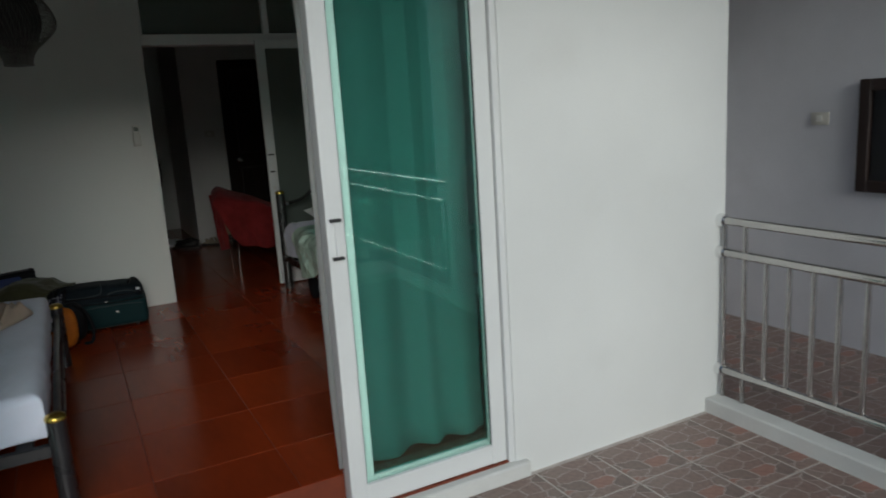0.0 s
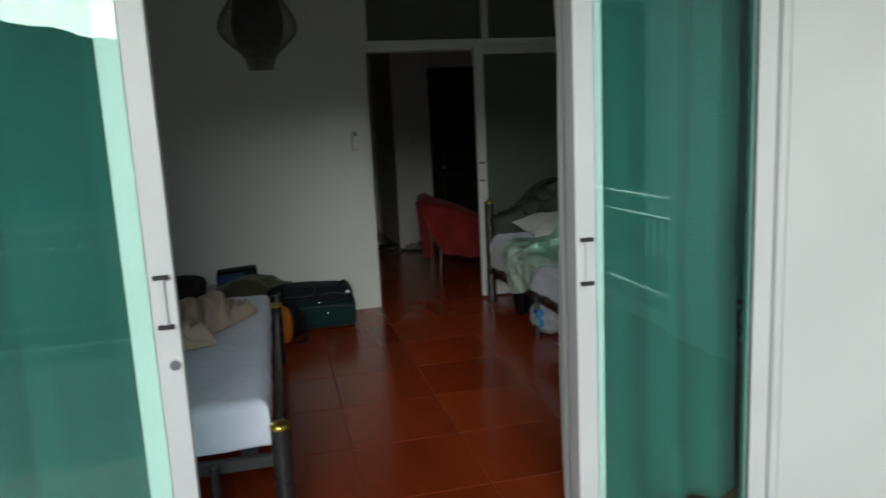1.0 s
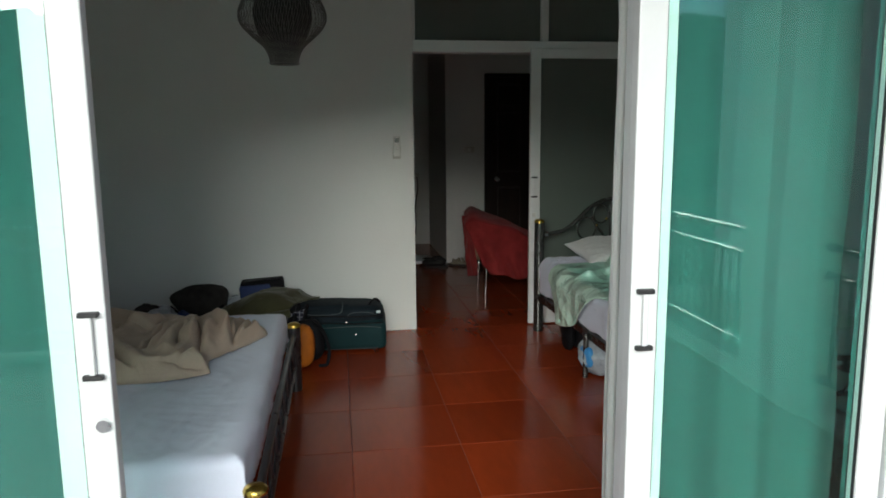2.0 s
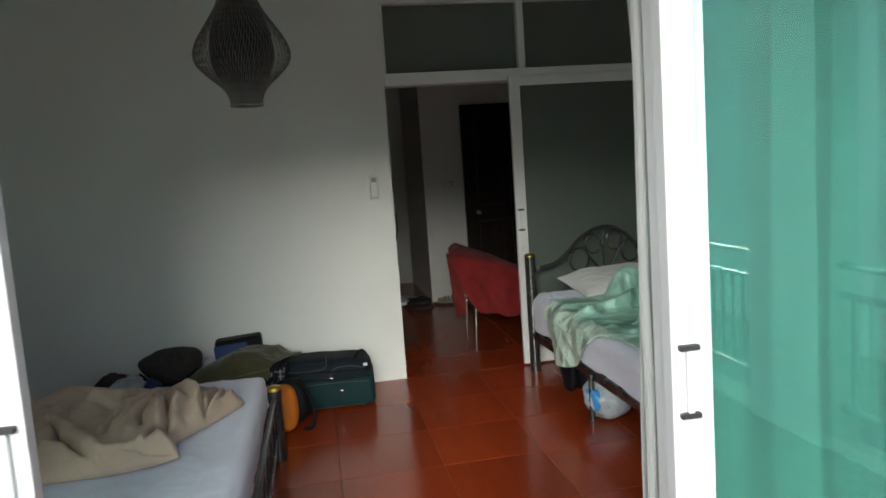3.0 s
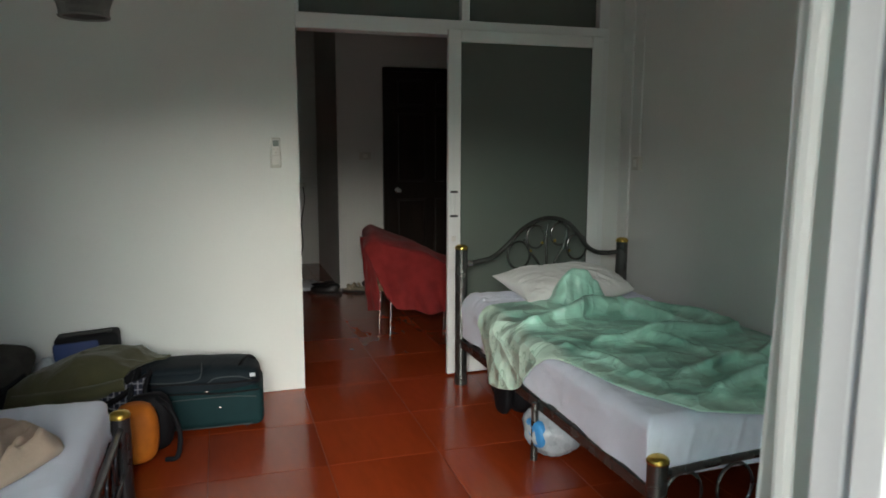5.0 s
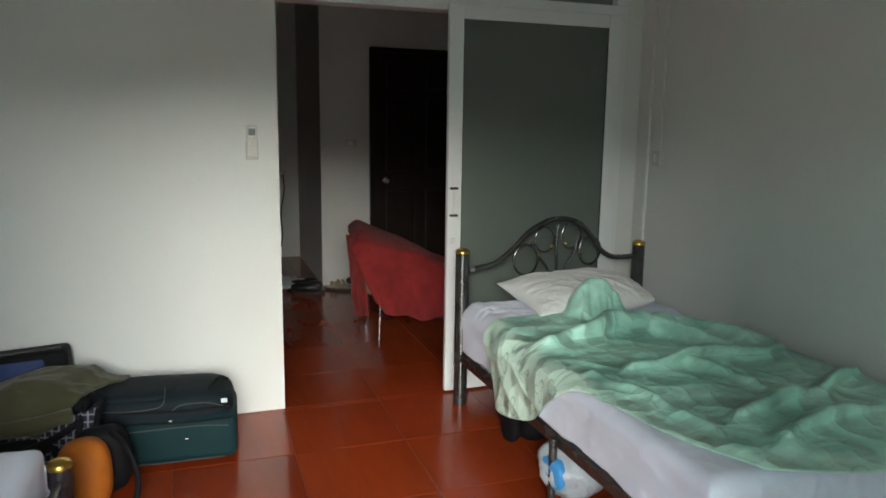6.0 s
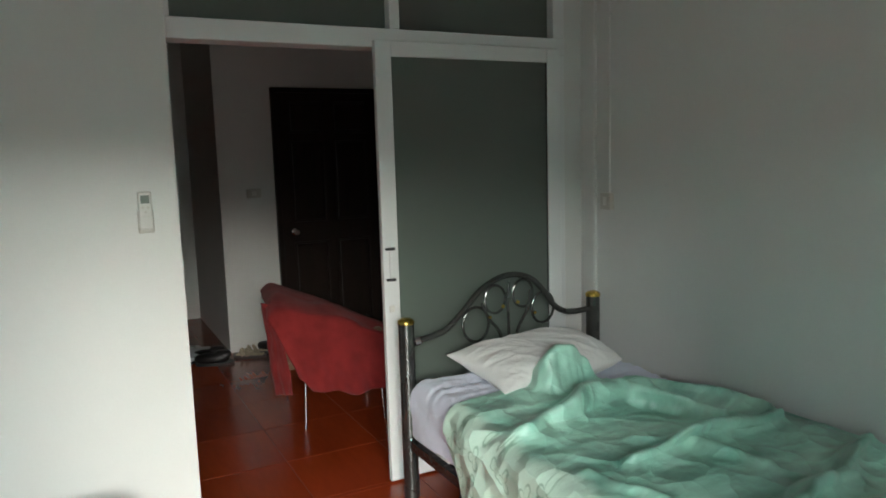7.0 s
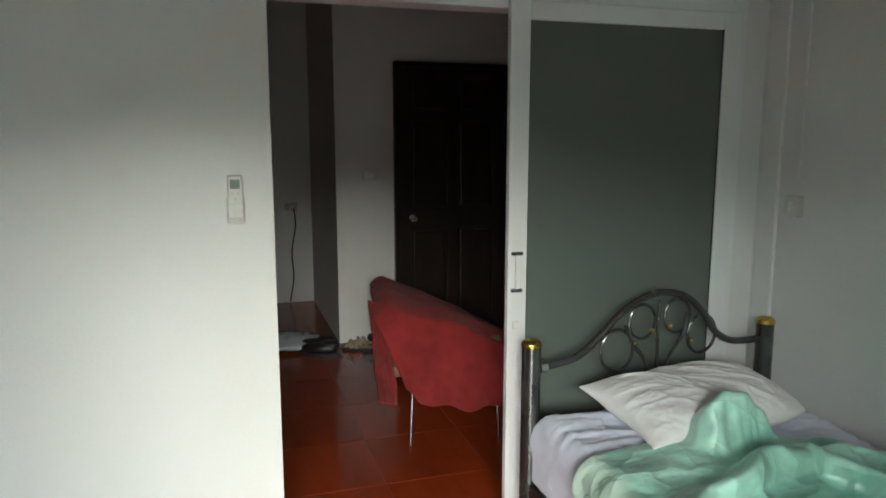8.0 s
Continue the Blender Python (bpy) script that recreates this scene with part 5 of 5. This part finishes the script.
def shoe(loc, rz, material, label, l=0.27, wd=0.095, open_toe=False):
    t = thing("sandal" if open_toe else "shoe", loc, label, "shoe", "shoes in the hall", rz=rz)

    def outline(k):
        return wd * 0.5 * (0.72 + 0.28 * math.sin(k * math.pi * 0.9 + 0.3)) * (1 - max(0, (k - 0.86) / 0.14) ** 2 * 0.7) * (1 - max(0, (0.10 - k) / 0.10) ** 2 * 0.6)
    s = B()
    n = 18
    rows = []
    for i in range(n + 1):
        k = i / n
        rows.append([s.verts.new((sx * outline(k), (k - 0.5) * l, z)) for sx, z in ((-1, 0.0), (1, 0.0), (1, 0.022), (-1, 0.022))])
    for a, b_ in zip(rows, rows[1:]):
        for k in range(4):
            s.faces.new((a[k], a[(k + 1) % 4], b_[(k + 1) % 4], b_[k]))
    s.faces.new(rows[0][::-1])
    s.faces.new(rows[-1])
    part("sole", s, M_DARKRUBBER, t)
    if open_toe:
        for y in (0.02, 0.06):
            part("strap", tube(B(), smooth_line([(-wd * 0.46, y - 0.02, 0.02), (-wd * 0.3, y, 0.058), (wd * 0.3, y + 0.01, 0.058), (wd * 0.46, y - 0.01, 0.02)], 6), 0.013, 8), material, t, "", True)
        part("footbed", box(B(), -wd * 0.34, -l * 0.44, 0.021, wd * 0.34, l * 0.42, 0.03, 0.006), material, t)
    else:
        s = B()
        blob(s, (0, 0.02, 0.05), (wd * 0.46, l * 0.46, 0.042), 2.6, 0.05, 12, 2.0, 28)
        part("upper", s, material, t, "", True)
        part("collar", blob(B(), (0, -l * 0.22, 0.078), (wd * 0.38, l * 0.22, 0.035), 2.6, 0.05, 12, 5.0, 24), material, t, "", True)
        part("laces", tube(B(), smooth_line([(-0.02, 0.03, 0.088), (0.02, 0.045, 0.09), (-0.02, 0.06, 0.088), (0.02, 0.075, 0.085)], 5), 0.003, 6), M_BLACKNYLON, t)
    return t


shoe((1.62, 10.80, 0), 70, M_LEATHER, "black leather shoe on the hall floor", 0.29, 0.115)
shoe((1.60, 10.93, 0), 82, M_LEATHER, "black leather shoe on the hall floor", 0.29, 0.115)
shoe((1.90, 10.85, 0), 60, M_SANDAL, "pale strapped sandal by the hall wall", 0.26, 0.10, True)
shoe((1.98, 10.93, 0), 78, M_SANDAL, "pale strapped sandal by the hall wall", 0.26, 0.10, True)
shoe((2.10, 10.90, 0), 40, M_LEATHER, "dark shoe by the hall wall", 0.27, 0.10)
plastic_bag((1.40, 11.05, 0), (0.22, 0.20, 0.10), M_POLY, "flattened grey-white carrier bag on the hall floor", 9.0, ears=False)

# ---- balcony railing and window ----


def railing(name, p0, p1, label, z_rails=(0.808, 0.645, 0.02), posts=()):
    """Three steel tubes with balusters, flanges at the ends; runs from p0 to p1 in plan."""
    a, c = Vector((*p0, 0)), Vector((*p1, 0))
    t = thing(name, (*p0, BZ), label, "railing", "balcony railings")
    d = c - a
    L_ = d.length
    e = d.normalized()
    for z in z_rails:
        part("rail", tube(B(), [(0, 0, z - BZ), tuple(d + Vector((0, 0, z - BZ)))], 0.021, 14), M_STEEL, t, "", True)
        for q, s_ in ((Vector((0, 0, 0)), 1), (d, -1)):
            part("flange", tube(B(), [tuple(q + Vector((0, 0, z - BZ))), tuple(q + e * 0.034 * s_ + Vector((0, 0, z - BZ)))], [0.036, 0.032], 18), M_CHROME, t, "round wall flange", True)
    n = int(L_ / 0.118)
    for i in range(n):
        q = d * ((i + 0.25) / n)
        tall = i in (0, 1) or i % 8 == 1
        part("baluster", tube(B(), [(q.x, q.y, (0.055 if tall else z_rails[2] - BZ)), (q.x, q.y, (z_rails[0] if tall else z_rails[1]) - BZ)], 0.0115, 10), M_STEEL, t, "", True)
    return t


railing("railing", (3.335, FY), (3.335, 2.63), "stainless steel balcony railing beside the white wall")
railing("railing", (3.335, 2.0), (3.335, -0.95), "stainless steel balcony railing past the column")
railing("railing", (-3.5, 0.75), (3.31, 0.75), "stainless steel railing along the balcony's edge")

wt = thing("window_1", (4.68, 4.27, 0.80), "dark brown wooden casement window in the grey wall", "window")
wt["kind"] = "structure"
for y0, y1, z0, z1 in ((-0.46, -0.39, 0, 0.66), (0.39, 0.46, 0, 0.66), (-0.39, 0.39, 0, 0.07), (-0.39, 0.39, 0.59, 0.66), (-0.03, 0.03, 0.07, 0.59)):
    part("window_frame", box(B(), -0.045, y0, z0, 0.0, y1, z1, 0.005), M_WINDOWWOOD, wt)
for y0, y1 in ((-0.39, -0.03), (0.03, 0.39)):
    part("pane", box(B(), -0.022, y0, 0.07, -0.016, y1, 0.59), M_DARKGLASS, wt)
part("backing", box(B(), -0.008, -0.39, 0.07, -0.002, 0.39, 0.59), M_CURTAIN, wt, "pale blind behind the glass")

# ---- floors, tile by tile ----


def tiled(name, x0, y0, x1, y1, z, size, ox, oy, material, grout, label, gap=0.004, thick=0.008, base=0.25, keep=None):
    fl_ = structure(name, box(B(), x0, y0, z - base, x1, y1, z - 0.002), grout, label, "floor")
    cache = {}
    i0, i1 = math.floor((x0 - ox) / size), math.ceil((x1 - ox) / size)
    j0, j1 = math.floor((y0 - oy) / size), math.ceil((y1 - oy) / size)
    for i in range(i0, i1):
        for j in range(j0, j1):
            a0, a1 = max(x0, ox + i * size), min(x1, ox + (i + 1) * size)
            b0, b1 = max(y0, oy + j * size), min(y1, oy + (j + 1) * size)
            if a1 - a0 < 0.02 or b1 - b0 < 0.02:
                continue
            if keep and not keep((a0 + a1) / 2, (b0 + b1) / 2):
                continue
            key = (round(a1 - a0, 3), round(b1 - b0, 3))
            if key not in cache:
                s = B()
                w, d = key[0] / 2 - gap / 2, key[1] / 2 - gap / 2
                box(s, -w, -d, -thick, w, d, 0, 0.0015)
                me = bpy.data.meshes.new("tile")
                bmesh.ops.recalc_face_normals(s, faces=s.faces)
                s.to_mesh(me)
                s.free()
                me.materials.append(material)
                cache[key] = me
            o = new("tile", cache[key])
            o.location = ((a0 + a1) / 2, (b0 + b1) / 2, z)
            o.parent = fl_
    return fl_


tiled("floor", LX, FY2 - 0.02, RX, NY, 0.0, 0.515, 1.108, 8.205, M_REDTILE, M_GROUT, "glossy red-brown ceramic floor tiles", 0.0025)
b = tiled("floor_hall", LX, NY, RX, 12.6, 0.0, 0.515, 1.108, 8.205, M_REDTILE, M_GROUT, "glossy red-brown ceramic tiles in the hall", 0.003)
tiled("floor_balcony", -3.5, 0.8, 3.24, FY, BZ, 0.32, 3.10, 4.58, M_FLAG, M_GROUT2, "brown flagstone-patterned balcony tiles with pale joints", 0.009, keep=lambda x, y: y > 2.9 or x > 0.6)
tiled("floor_neighbour", 3.345, -1.0, 4.68, 6.45, BZ, 0.32, 3.10, 4.58, M_FLAG, M_GROUT2, "brown flagstone-patterned tiles of the neighbouring balcony", 0.009)
